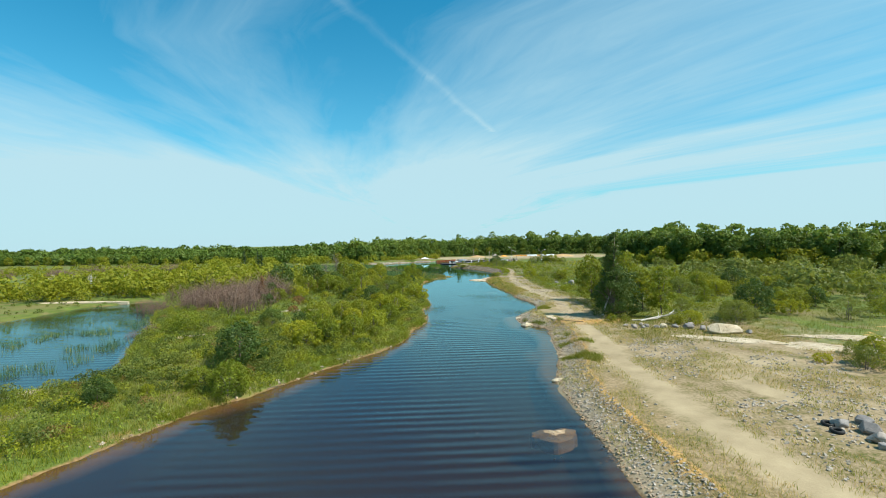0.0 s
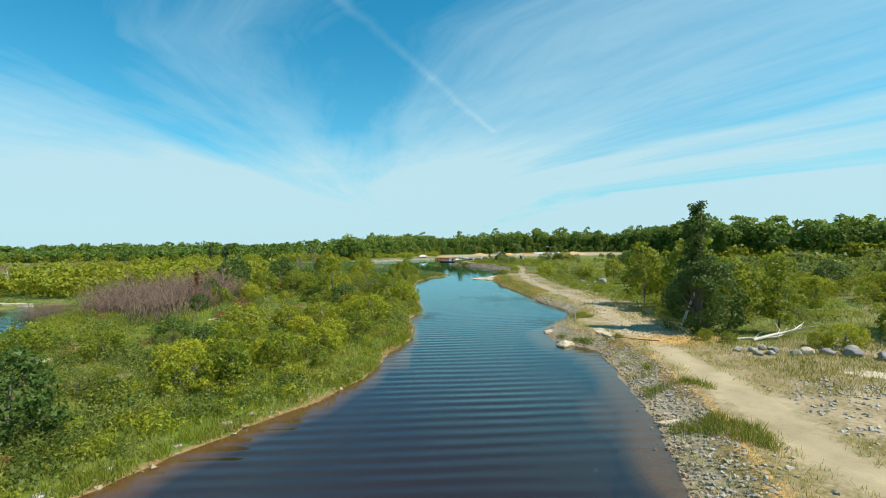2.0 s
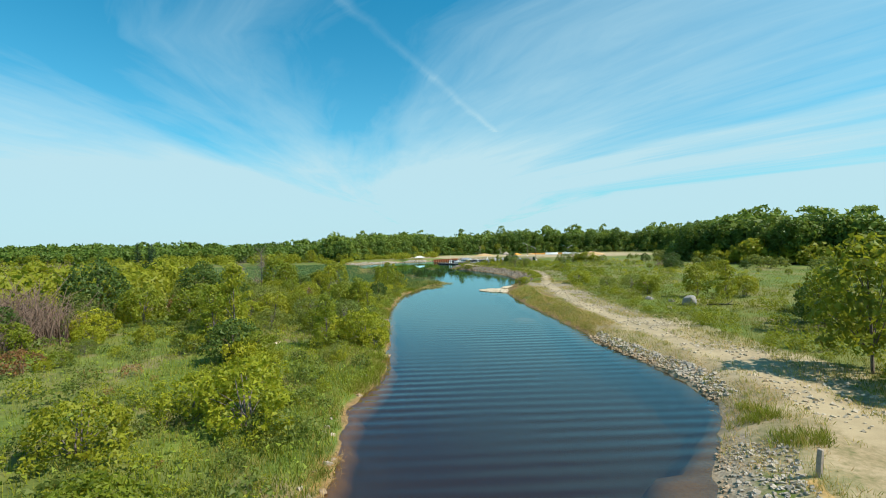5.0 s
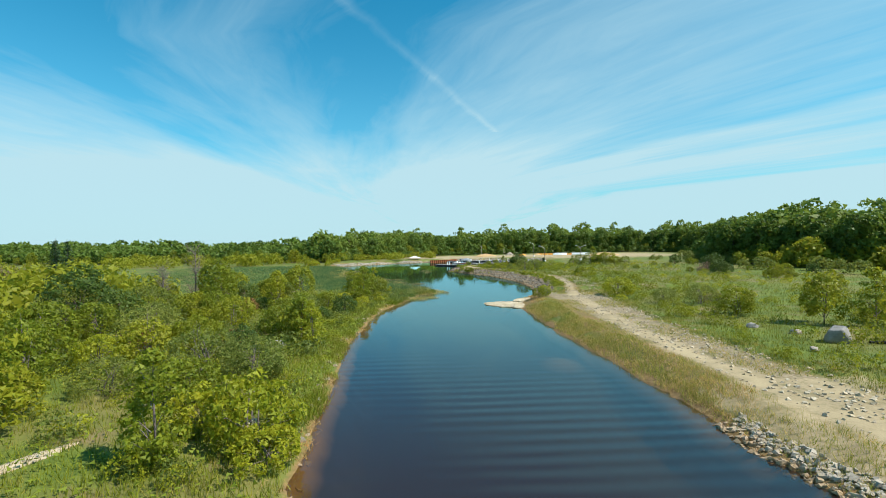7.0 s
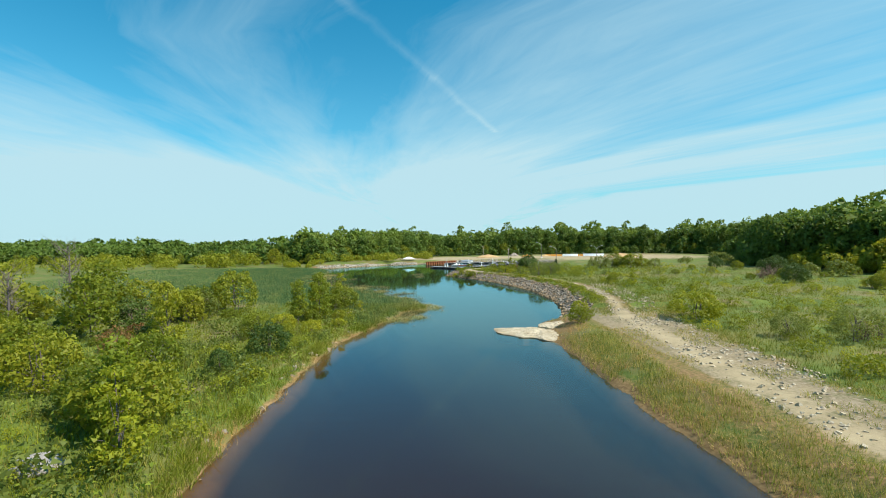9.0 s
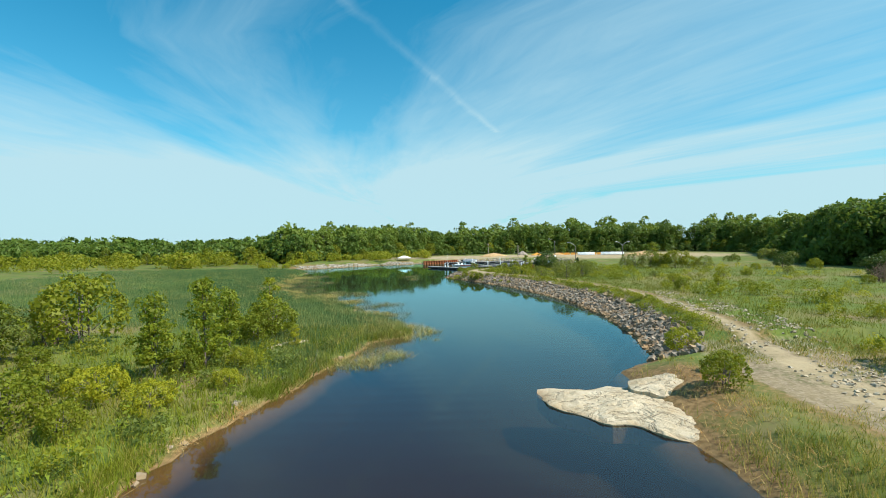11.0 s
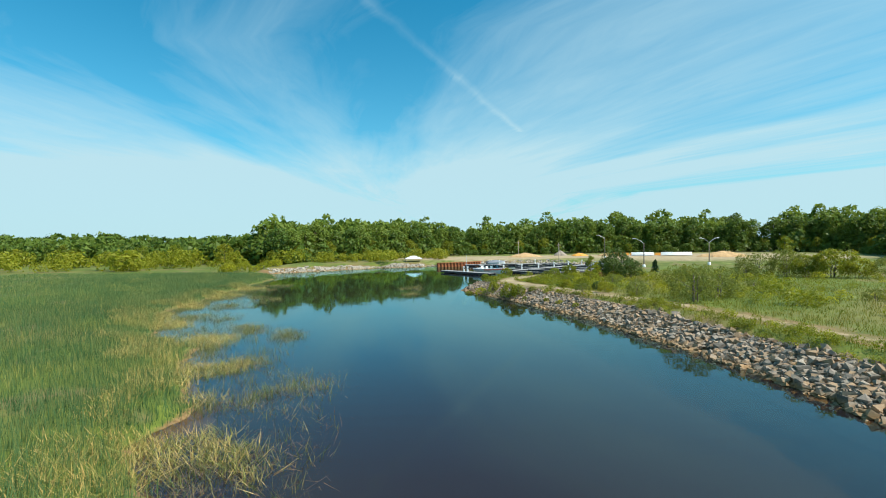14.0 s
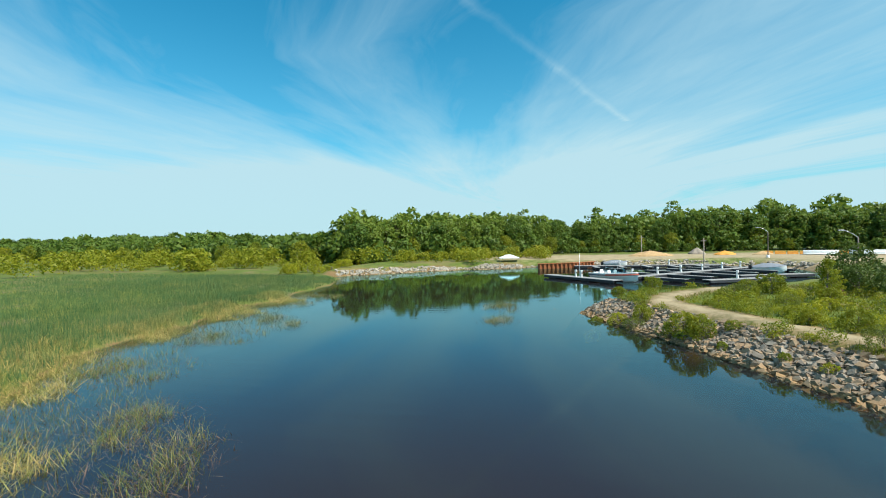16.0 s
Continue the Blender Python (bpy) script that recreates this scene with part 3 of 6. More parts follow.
def crown_places(r, width, tall, low, clumps, leaves, clump_size, top=0.6):
    """Places and outward directions of leaves in uneven clumps about an upright axis."""
    h = r.beta(1.05, 1.25, clumps)
    prof = (1 - h ** (1.2 + 1.6 * top)) ** 0.6 * (0.62 + 0.38 * np.minimum(1.0, h * 4))
    ang = r.uniform(0, 6.283, clumps)
    rad = width * 0.5 * prof * np.sqrt(r.uniform(0.05, 1, clumps)) * r.uniform(0.75, 1.12, clumps)
    c = np.stack([np.cos(ang) * rad, np.sin(ang) * rad, low + h * (tall - low)], 1)
    size = clump_size * r.uniform(0.6, 1.3, clumps)
    k = r.choice(clumps, leaves, p=size ** 2 / (size ** 2).sum())
    d = r.normal(0, 1, (leaves, 3))
    d[:, 2] = d[:, 2] * 0.85 + 0.2
    d /= np.linalg.norm(d, axis=1, keepdims=True)
    p = c[k] + d * (size[k] * r.uniform(0.55, 1.05, leaves))[:, None] * np.array([1, 1, 0.75])
    return p, d, c, size


def dome_places(r, width, tall, low, clumps, leaves, clump_size):
    """Leaves on overlapping clumps that make up a closed, lobed crown."""
    k = np.arange(clumps) + 0.5
    cz = 1 - 1.6 * k / clumps
    ang = k * 2.39996 + r.normal(0, 0.3, clumps)
    ring = np.sqrt(np.maximum(0, 1 - cz ** 2))
    size = clump_size * r.uniform(0.65, 1.35, clumps)
    depth = r.uniform(0.74, 1.04, clumps)
    lobe = 1 + 0.14 * np.sin(2 * ang + r.uniform(0, 6.28)) + 0.09 * np.sin(3 * ang + r.uniform(0, 6.28))
    rx, rz = max(0.1, width / 2 - clump_size * 0.5), max(0.1, 0.58 * (tall - low) - clump_size * 0.4)
    out = np.stack([np.cos(ang) * ring, np.sin(ang) * ring, cz], 1)
    c = out * np.stack([rx * depth * lobe, rx * depth * lobe, rz * depth], 1) + [0, 0, low + 0.42 * (tall - low)]
    i = r.choice(clumps, leaves, p=size ** 2 / (size ** 2).sum())
    d = r.normal(0, 1, (leaves, 3))
    d /= np.linalg.norm(d, axis=1, keepdims=True)
    d = d + 0.65 * out[i] + [0, 0, 0.12]
    d /= np.linalg.norm(d, axis=1, keepdims=True) + 1e-9
    p = c[i] + d * (size[i] * r.uniform(0.6, 1.08, leaves))[:, None] * np.array([1, 1, 0.82])
    p[:, 2] = np.maximum(p[:, 2], 0.05)
    return p, d, c, size


def tube(path, radii, sides=6):
    """A tapered round limb along a path."""
    path = [Vector(p) for p in path]
    vs, fs = [], []
    for i, p in enumerate(path):
        way = (path[min(i + 1, len(path) - 1)] - path[max(i - 1, 0)]).normalized()
        q = way.to_track_quat("Z", "Y")
        for s in range(sides):
            a = 6.28318 * s / sides
            vs.append(p + q @ Vector((math.cos(a) * radii[i], math.sin(a) * radii[i], 0)))
        if i:
            for s in range(sides):
                fs.append(((i - 1) * sides + s, (i - 1) * sides + (s + 1) % sides, i * sides + (s + 1) % sides, i * sides + s))
    fs.append(tuple(range((len(path) - 1) * sides, len(path) * sides)))
    return vs, fs


def merge(pieces):
    vs, fs = [], []
    for v, f in pieces:
        o = len(vs)
        vs.extend(v)
        fs.extend([tuple(i + o for i in g) for g in f])
    return vs, fs


def limbs(r, centres, low, thick, sides=5, lean=0.0, count=10):
    """A trunk and limbs that reach the clumps."""
    top = centres[np.argsort(centres[:, 2])[-1]]
    out = []
    mid = [(0, 0, -0.15), (lean * 0.3 + r.normal(0, 0.03), r.normal(0, 0.03), top[2] * 0.35), (top[0] * 0.5, top[1] * 0.5, top[2] * 0.7), (top[0], top[1], top[2])]
    out.append(tube(mid, [thick, thick * 0.8, thick * 0.45, thick * 0.1], sides))
    for c in centres[r.permutation(len(centres))[:count]]:
        k = r.uniform(0.25, 0.75)
        s = (c[0] * 0.12, c[1] * 0.12, max(0.1, c[2] * k))
        m = ((s[0] + c[0]) / 2, (s[1] + c[1]) / 2, (s[2] + c[2]) / 2 + 0.08 * abs(c[2]))
        out.append(tube([s, m, tuple(c)], [thick * 0.45, thick * 0.28, thick * 0.06], 4))
    return merge(out)


def plant(name, seed, width, tall, low, clumps, leaves, leaf, clump_size, leaf_mat, bark_mat, thick, top=0.6, count=10, lean=0.0, stems=1, slim=0.55, dome=True):
    """A tree or shrub: an Empty at its base with trunk and crown."""
    r = np.random.RandomState(seed)
    if dome:
        p, d, c, size = dome_places(r, width, tall, low, clumps, leaves, clump_size)
    else:
        p, d, c, size = crown_places(r, width, tall, low, clumps, leaves, clump_size, top)
    ob = new(name)
    ob.empty_display_size = 0.2
    v, f = leaf_cards(r, p, d, leaf, slim)
    soup("crown", v, f, leaf_mat, ob)
    wood = []
    for s in range(stems):
        v, f = limbs(r, c, low, thick, 5, lean, max(3, count // stems))
        if s:
            v = [Vector((q[0] + 0.15 * math.cos(s * 2.4), q[1] + 0.15 * math.sin(s * 2.4), q[2] * 0.9)) for q in v]
        wood.append((v, f))
    v, f = merge(wood)
    part("trunk", v, f, bark_mat, ob)
    return ob


class Nursery:
    """Kinds of plants, each built a few times, then copied."""

    def __init__(self):
        self.kinds = {}

    def kind(self, key, makers, label, category, group):
        self.kinds[key] = (makers, label, category, group, [None] * len(makers))

    def put(self, key, x, y, size, which=None, turn=None, label=""):
        makers, lab, cat, group, made = self.kinds[key]
        i = random.randrange(len(makers)) if which is None else which % len(makers)
        m = pose(x, y, z_at(x, y) - 0.03, 0, 0, random.uniform(0, 360) if turn is None else turn)
        if made[i] is None:
            ob = made[i] = makers[i]()
            tagged(ob, lab, cat, group)
            ob.scale = (1, 1, 1)
        else:
            ob = copy_thing(made[i], m)
        ob.matrix_basis = m @ Matrix.Diagonal((size, size, size * random.uniform(0.9, 1.12), 1))
        if label:
            ob["label"] = label
        return ob


N = Nursery()
N.kind("shrub", [lambda s=s: plant("shrub", 10 + s, 2.3, 1.9, 0.15, 40, 2300, 0.062, 0.33, LEAF, TWIG, 0.035, 0.7, 8, 0, 3) for s in range(4)],
       "leafy green shrub on the grassy river bank", "shrub", "bank shrubs")
N.kind("yellow", [lambda s=s: plant("shrub", 30 + s, 2.6, 1.6, 0.1, 46, 2400, 0.059, 0.28, LEAF_YELLOW, TWIG, 0.035, 0.75, 8, 0, 3) for s in range(3)],
       "bright yellow-green leafy shrub on the bank", "shrub", "yellow-green shrubs")
N.kind("willow", [lambda s=s: plant("shrub", 50 + s, 2.5, 1.7, 0.1, 40, 2200, 0.062, 0.32, LEAF_WILLOW, TWIG, 0.03, 0.8, 8, 0, 4, 0.3) for s in range(3)],
       "grey-green rounded willow shrub in grass", "shrub", "willow shrubs")
N.kind("sapling", [lambda s=s: plant("young_tree", 70 + s, 1.7, 3.2, 0.35, 46, 2200, 0.062, 0.27, LEAF_LIGHT, TWIG, 0.04, 0.6, 12, dome=False) for s in range(3)],
       "slender young tree with light green leaves", "tree", "young trees")
N.kind("sapling_yellow", [lambda s=s: plant("young_tree", 80 + s, 1.25, 2.4, 0.2, 36, 1500, 0.055, 0.23, LEAF_YELLOW, TWIG, 0.03, 0.6, 10, dome=False) for s in range(2)],
       "small young tree with yellow-green leaves", "tree", "young trees")
N.kind("rusty", [lambda s=s: plant("shrub", 90 + s, 1.6, 1.3, 0.1, 20, 700, 0.06, 0.3, LEAF_RUST, TWIG_RED, 0.03, 0.7, 8, 0, 3) for s in range(2)],
       "dying shrub with rust-brown leaves", "shrub", "dead shrubs")
N.kind("dark", [lambda s=s: plant("shrub", 100 + s, 2.8, 2.6, 0.1, 46, 2600, 0.078, 0.44, LEAF_DARK, BARK, 0.05, 0.7, 8, 0, 2) for s in range(3)],
       "dark green dense shrub", "shrub", "dark shrubs")
N.kind("forest", [lambda s=s: plant("tree", 120 + s, 8.0, 12.0, 1.2, 60, 2100, 0.37, 1.5, LEAF_FOREST, BARK, 0.20, 0.95, 10) for s in range(5)],
       "tall broad-leaved forest tree in full green leaf", "tree", "forest trees")
N.kind("edge", [lambda s=s: plant("tree", 140 + s, 5.5, 7.5, 0.6, 42, 1900, 0.21, 1.0, LEAF, BARK, 0.11, 0.7, 10) for s in range(4)],
       "lighter green tree at the edge of the wood", "tree", "wood-edge trees")

rnd = random.Random(7)


def band(pts, count, wide):
    """Places scattered along a line, up to so many metres to the sides."""
    pts = plan(pts)
    seg = np.hypot(*(pts[1:] - pts[:-1]).T)
    for _ in range(count):
        s = rnd.random() * seg.sum()
        for i, q in enumerate(seg):
            if s <= q or i == len(seg) - 1:
                break
            s -= q
        p = pts[i] + (pts[i + 1] - pts[i]) * (s / q)
        yield p[0] + rnd.gauss(0, wide), p[1] + rnd.gauss(0, wide)


# the wood round the meadow
WOOD_EDGE = [(175, -20), (135, 35), (100, 75), (78, 102), (64, 124), (61, 142), (74, 168), (92, 200), (84, 222), (52, 230), (12, 228), (-6, 208), (-26, 190)]
WEST_EDGE = [(-26, 190), (-50, 196), (-80, 205), (-120, 215), (-200, 240), (-330, 230)]
FAR_EDGE = [(150, 345), (60, 330), (-20, 305), (-80, 270), (-130, 262), (-250, 300), (-400, 260), (-520, 120), (-560, 0)]


def rows_along(line, shift, count, jitter=2.0):
    """Places in a row outside a line of the plan."""
    pts = plan(line)
    seg = np.hypot(*(pts[1:] - pts[:-1]).T)
    ends = np.cumsum(seg)
    for k in range(count):
        s = min(max((k + rnd.uniform(-0.4, 0.4)) / count, 0.0), 0.9999) * ends[-1]
        i = int(np.searchsorted(ends, s))
        w = (pts[i + 1] - pts[i]) / seg[i]
        p = pts[i] + w * (s - ends[i] + seg[i]) + np.array([w[1], -w[0]]) * (shift + rnd.uniform(-jitter, jitter))
        yield float(p[0]), float(p[1])


for x, y in rows_along(WOOD_EDGE, 4, 150):
    N.put("forest", x, y, rnd.uniform(0.86, 1.02) if 160 < y and x > 45 else rnd.uniform(0.7, 0.86))
for x, y in rows_along(WOOD_EDGE, 0, 70):
    N.put("edge", x, y, rnd.uniform(0.4, 0.75))
for x, y in rows_along(WEST_EDGE, 0, 40):
    N.put("edge", x, y, rnd.uniform(0.5, 0.8))


def woodland(name, places, mat, label, leaves, leaf, seed):
    """Many distant crowns in one mesh: x, y, width, height."""
    r = np.random.RandomState(seed)
    vs, count = [], 0
    for x, y, w, h in places:
        p, d, c, size = dome_places(r, w, h, 0.04 * h, 20, leaves, 0.23 * w)
        v, f = leaf_cards(r, p, d, leaf * w, 0.6)
        vs.append(v + [x, y, z_at(x, y)])
        count += len(v)
    return tagged(soup(name, np.vstack(vs), np.arange(count).reshape(-1, 3), mat), label, "woodland", kind="stuff")


deep = []
for shift, count, lo, hi in ((9, 150, 10.0, 12.0), (17, 130, 12.0, 14.5)):
    for x, y in rows_along(WOOD_EDGE, shift, count, 3):
        deep.append((x, y, rnd.uniform(6.5, 9.0), rnd.uniform(lo, hi) * (1.1 if x > 45 and y > 160 else 1.0)))
woodland("woodland", deep, LEAF_FOREST, "deep green broad-leaved wood behind the edge trees", 480, 0.078, 1)
deep = []
for shift, count, lo, hi in ((7, 80, 5.6, 7.4), (16, 80, 6.4, 8.6)):
    for x, y in rows_along(WEST_EDGE, shift, count, 4):
        deep.append((x, y, rnd.uniform(6, 9), rnd.uniform(lo, hi)))
for shift, count in ((0, 170), (14, 130)):
    for x, y in rows_along(FAR_EDGE, shift, count, 5):
        deep.append((x, y, rnd.uniform(9, 13), rnd.uniform(8, 12)))
woodland("far_woodland", deep, LEAF_FOREST, "distant belt of green woodland", 260, 0.095, 2)
deep = []
for shift, count, lo, hi in ((-2, 170, 1.6, 3.4), (1.5, 150, 3.5, 6.5)):
    for x, y in rows_along(WOOD_EDGE, shift, count, 2):
        h = rnd.uniform(lo, hi)
        deep.append((x, y, h * rnd.uniform(0.9, 1.3), h))
woodland("wood_margin", [q for q in deep if q[1] < 190], LEAF, "lighter green saplings and brush along the wood's edge", 330, 0.075, 5)
woodland("dark_wood_margin", [q for q in deep if q[1] >= 190], LEAF_FOREST, "dark green saplings at the foot of the wood", 330, 0.075, 6)

# ---- shrubs and trees by the channel ----
LEFT_PLANTS = [("dark", -16.9, 42.8, 1.7), ("shrub", -14.7, 35.0, 1.5), ("shrub", -17.5, 36.5, 1.1), ("shrub", -10.7, 50.7, 1.5), ("shrub", -8.6, 54.5, 1.4), ("yellow", -6.6, 58.6, 1.3),
               ("shrub", -5.0, 64.7, 1.5), ("yellow", -4.6, 74.2, 1.9), ("yellow", -7.4, 75.6, 1.5), ("yellow", -6.6, 60.6, 1.5), ("yellow", -9.2, 58.2, 1.2), ("sapling_yellow", -11.6, 52.6, 1.4), ("yellow", -14.5, 53.5, 1.6), ("shrub", -14.3, 62.6, 1.9), ("yellow", -12.4, 49.5, 1.5),
               ("yellow", -10.2, 55.8, 1.2), ("willow", -4.8, 100.7, 1.7), ("shrub", -6.6, 96.8, 1.5),
               ("yellow", -1.8, 92.2, 1.7), ("yellow", -4.2, 93.4, 1.3), ("yellow", -0.6, 90.4, 1.1), ("sapling", -4.4, 90.2, 1.35), ("willow", -8.0, 101.7, 1.9), ("rusty", -16.1, 108.2, 1.6), ("sapling", -5.1, 112.0, 1.4),
               ("sapling_yellow", -3.6, 109.6, 1.4), ("shrub", -5.4, 113.2, 1.9), ("shrub", -7.6, 114.6, 1.7), ("shrub", -11.0, 107.0, 1.6), ("rusty", -10.0, 110.5, 1.2), ("dark", -4.0, 125.6, 1.0), ("sapling", -3.6, 139.1, 1.4), ("sapling", -5.2, 137.4, 1.4),
               ("sapling_yellow", -4.4, 140.7, 1.5), ("sapling", -6.2, 148.3, 1.0), ("sapling_yellow", -3.3, 148.0, 1.5), ("sapling_yellow", -0.4, 144.0, 0.6), ("shrub", -2.6, 146.4, 1.5), ("shrub", -3.2, 145.2, 1.2),
               ("sapling", -4.1, 143.2, 1.2), ("sapling", -12.0, 128.0, 1.5), ("shrub", -9.0, 121.0, 1.4), ("shrub", -13.0, 118.0, 1.7), ("edge", -19.5, 131.0, 0.75), ("edge", -24.0, 139.0, 0.9),
               ("willow", -11.5, 98.5, 1.5), ("shrub", -14.0, 95.0, 1.6), ("shrub", -18.0, 99.0, 1.5), ("dark", -22.0, 116.0, 1.5), ("shrub", -19.0, 122.0, 1.8), ("yellow", -7.5, 83.0, 1.1), ("dark", -9.6, 85.4, 1.45), ("shrub", -8.0, 84.6, 1.3), ("sapling", -12.6, 92.6, 1.9), ("sapling", -13.6, 91.0, 1.5), ("yellow", -8.4, 84.0, 1.3), ("yellow", -6.4, 80.6, 1.2), ("yellow", -10.4, 66.4, 1.3), ("shrub", -12.0, 68.0, 1.4),
               ("shrub", -13.2, 57.0, 1.6), ("dark", -15.6, 58.6, 0.9), ("shrub", -9.6, 71.0, 1.5), ("shrub", -23.0, 58.0, 1.4), ("dark", -21.0, 64.0, 1.1), ("willow", -18.5, 49.0, 1.0), ("yellow", -5.5, 134.0, 1.0), ("yellow", -3.0, 133.2, 0.8), ("shrub", -7.0, 131.4, 1.2), ("yellow", -1.2, 136.0, 0.6), ("shrub", -4.4, 130.6, 0.7)]
for key, x, y, s in LEFT_PLANTS:
    N.put(key, x, y, s * (1.0 if key.startswith("sapling") else 0.88))
RIGHT_PLANTS = [("edge", 28.0, 77.5, 0.86), ("edge", 30.5, 72.0, 1.0), ("edge", 31.5, 66.5, 0.9), ("dark", 27.0, 64.8, 1.6), ("dark", 28.8, 69.0, 1.7), ("sapling", 30.4, 59.0, 2.0), ("shrub", 23.2, 57.5, 0.5), ("shrub", 24.6, 56.6, 0.45), ("shrub", 29.4, 54.0, 0.6),
                ("yellow", 31.0, 53.6, 1.0), ("sapling", 34.0, 88.0, 1.5), ("sapling", 40.0, 108.4, 1.5), ("edge", 37.6, 110.4, 0.55), ("yellow", 30.3, 133.6, 1.7), ("willow", 32.0, 125.4, 1.0), ("willow", 35.0, 123.3, 1.3), ("yellow", 22.1, 140.4, 0.75), ("shrub", 20.9, 134.6, 0.55),
                ("shrub", 19.6, 132.6, 0.7), ("willow", 28.1, 181.9, 1.5), ("willow", 31.0, 184.0, 1.4), ("willow", 25.4, 186.0, 0.89), ("dark", 32.0, 204.3, 0.89), ("willow", 52.1, 206.0, 1.9), ("shrub", 55.5, 203.0, 1.8), ("willow", 49.6, 208.0, 1.7), ("willow", 47.6, 207.0, 1.3), ("shrub", 53.6, 204.6, 1.5), ("shrub", 57.5, 202.0, 1.4), ("willow", 60.0, 201.0, 1.3), ("sapling", 54.0, 209.0, 1.5),
                ("shrub", 34.5, 162.5, 0.7), ("sapling_yellow", 36.0, 158.9, 1.0), ("dark", 30.7, 206.8, 0.89), ("shrub", 33.0, 190.0, 1.0), ("shrub", 15.9, 194.6, 1.0), ("shrub", 16.6, 194.2, 0.81), ("willow", 15.4, 195.4, 0.67), ("shrub", 14.6, 199.2, 0.74), ("willow", 13.9, 198.4, 0.63),
                ("yellow", 13.2, 200.0, 0.59), ("shrub", 14.3, 207.5, 0.7), ("sapling", 14.5, 208.0, 0.44), ("willow", 11.7, 200.3, 0.63), ("shrub", 12.0, 201.2, 0.59), ("shrub", 17.4, 210.2, 0.81), ("sapling", 26.3, 201.9, 1.0), ("sapling", 27.4, 203.2, 0.85), ("shrub", 26.0, 201.0, 0.67),
                ("dark", 32.5, 210.4, 1.26), ("dark", 30.4, 208.6, 0.89), ("shrub", 22.7, 204.6, 0.89), ("willow", 21.6, 204.0, 0.74), ("shrub", 25.0, 206.6, 0.96), ("shrub", 18.1, 193.8, 0.44), ("yellow", 22.0, 196.4, 0.55), ("shrub", 21.4, 193.6, 0.52), ("yellow", 24.2, 201.8, 0.67),
                ("willow", 23.0, 199.6, 0.59), ("yellow", 24.6, 198.6, 0.59), ("shrub", 22.5, 191.9, 0.74), ("dark", 23.6, 190.8, 0.44), ("willow", 21.6, 188.6, 0.67), ("shrub", 23.4, 188.0, 0.67), ("willow", 27.6, 198.0, 0.74), ("rusty", 28.0, 204.5, 0.89), ("yellow", 19.6, 200.6, 0.52),
                ("shrub", 20.4, 202.4, 0.52), ("shrub", 17.0, 192.2, 0.3), ("shrub", 18.6, 189.6, 0.3), ("yellow", 19.4, 187.8, 0.3), ("shrub", 20.2, 185.6, 0.33), ("willow", 15.4, 193.2, 0.26)]
for key, x, y, s in RIGHT_PLANTS:
    N.put(key, x, y, s * (0.8 if y > 185 and x < 30 else 1.0))


def scatter(count, box, mixture, near=2.0, track=4.5, sizes=(0.6, 1.5)):
    made = 0
    while made < count:
        x, y = rnd.uniform(box[0], box[1]), rnd.uniform(box[2], box[3])
        xx, yy = np.array([x]), np.array([y])
        if on_grid(D, xx, yy)[0] < near or on_grid(TD, xx, yy)[0] < track or (x > 40 and y > 222):
            continue
        N.put(rnd.choice(mixture), x, y, rnd.uniform(*sizes))
        made += 1


# bushes by the gravel flat and its pool
for x, y, s in ((33.0, 33.6, 1.0), (35.2, 35.0, 1.2), (37.6, 32.6, 1.3), (34.0, 30.8, 0.8), (40.0, 35.6, 1.4), (42.5, 33.0, 1.3), (36.4, 38.0, 0.8), (45.0, 37.5, 1.5), (31.8, 36.2, 0.5), (39.0, 29.5, 1.2), (48.0, 33.5, 1.5)):
    N.put(rnd.choice(("shrub", "willow", "shrub", "yellow")), x, y, s)

LOW = ["shrub", "shrub", "willow", "yellow", "dark"]
scatter(44, (-24, 0, 28, 140), LOW + ["shrub", "rusty"], 2.6, 4, (0.35, 0.8))
scatter(24, (-32, -14, 60, 145), LOW + ["sapling", "rusty"], 3, 4, (0.8, 1.6))
scatter(26, (-34, -13, 92, 146), ["shrub", "willow", "dark", "shrub"], 3, 4, (1.3, 2.2))
scatter(34, (34, 58, 42, 116), LOW + ["sapling", "shrub"], 3, 6, (0.9, 1.8))
scatter(24, (30, 78, 112, 200), ["shrub", "willow", "yellow"], 3, 8, (0.35, 0.7))
scatter(16, (60, 80, 150, 200), ["dark", "shrub"], 3, 8, (0.6, 1.2))
scatter(9, (-42, -26, 240, 256), ["yellow"], 3, 4, (0.9, 1.3))


def wild(count, box, near, lo, hi, clear=None):
    out = []
    while len(out) < count:
        x, y = rnd.uniform(box[0], box[1]), rnd.uniform(box[2], box[3])
        if on_grid(D, x, y)[0] < near or (clear and clear(x, y)):
            continue
        h = rnd.uniform(lo, hi)
        out.append((x, y, h * rnd.uniform(0.9, 1.5), h))
    return out


back = wild(60, (-58, -30, 58, 146), 3, 1.4, 2.8, lambda x, y: math.hypot(x + 36, (y - 88) * 0.7) < 14)
woodland("back_shrubs", back, LEAF, "green shrubs in the marsh behind the bank", 900, 0.032, 7)
back = wild(90, (50, 92, 40, 116), 3, 1.5, 3.0)
woodland("east_shrubs", back, LEAF, "olive and green shrubs in front of the wood", 900, 0.032, 8)
tussocks = wild(1300, (-150, -42, 66, 150), 0.4, 0.25, 0.8)
woodland("marsh_tussocks", tussocks, LEAF_WILLOW, "olive tussocks and low scrub across the marsh", 44, 0.14, 9)
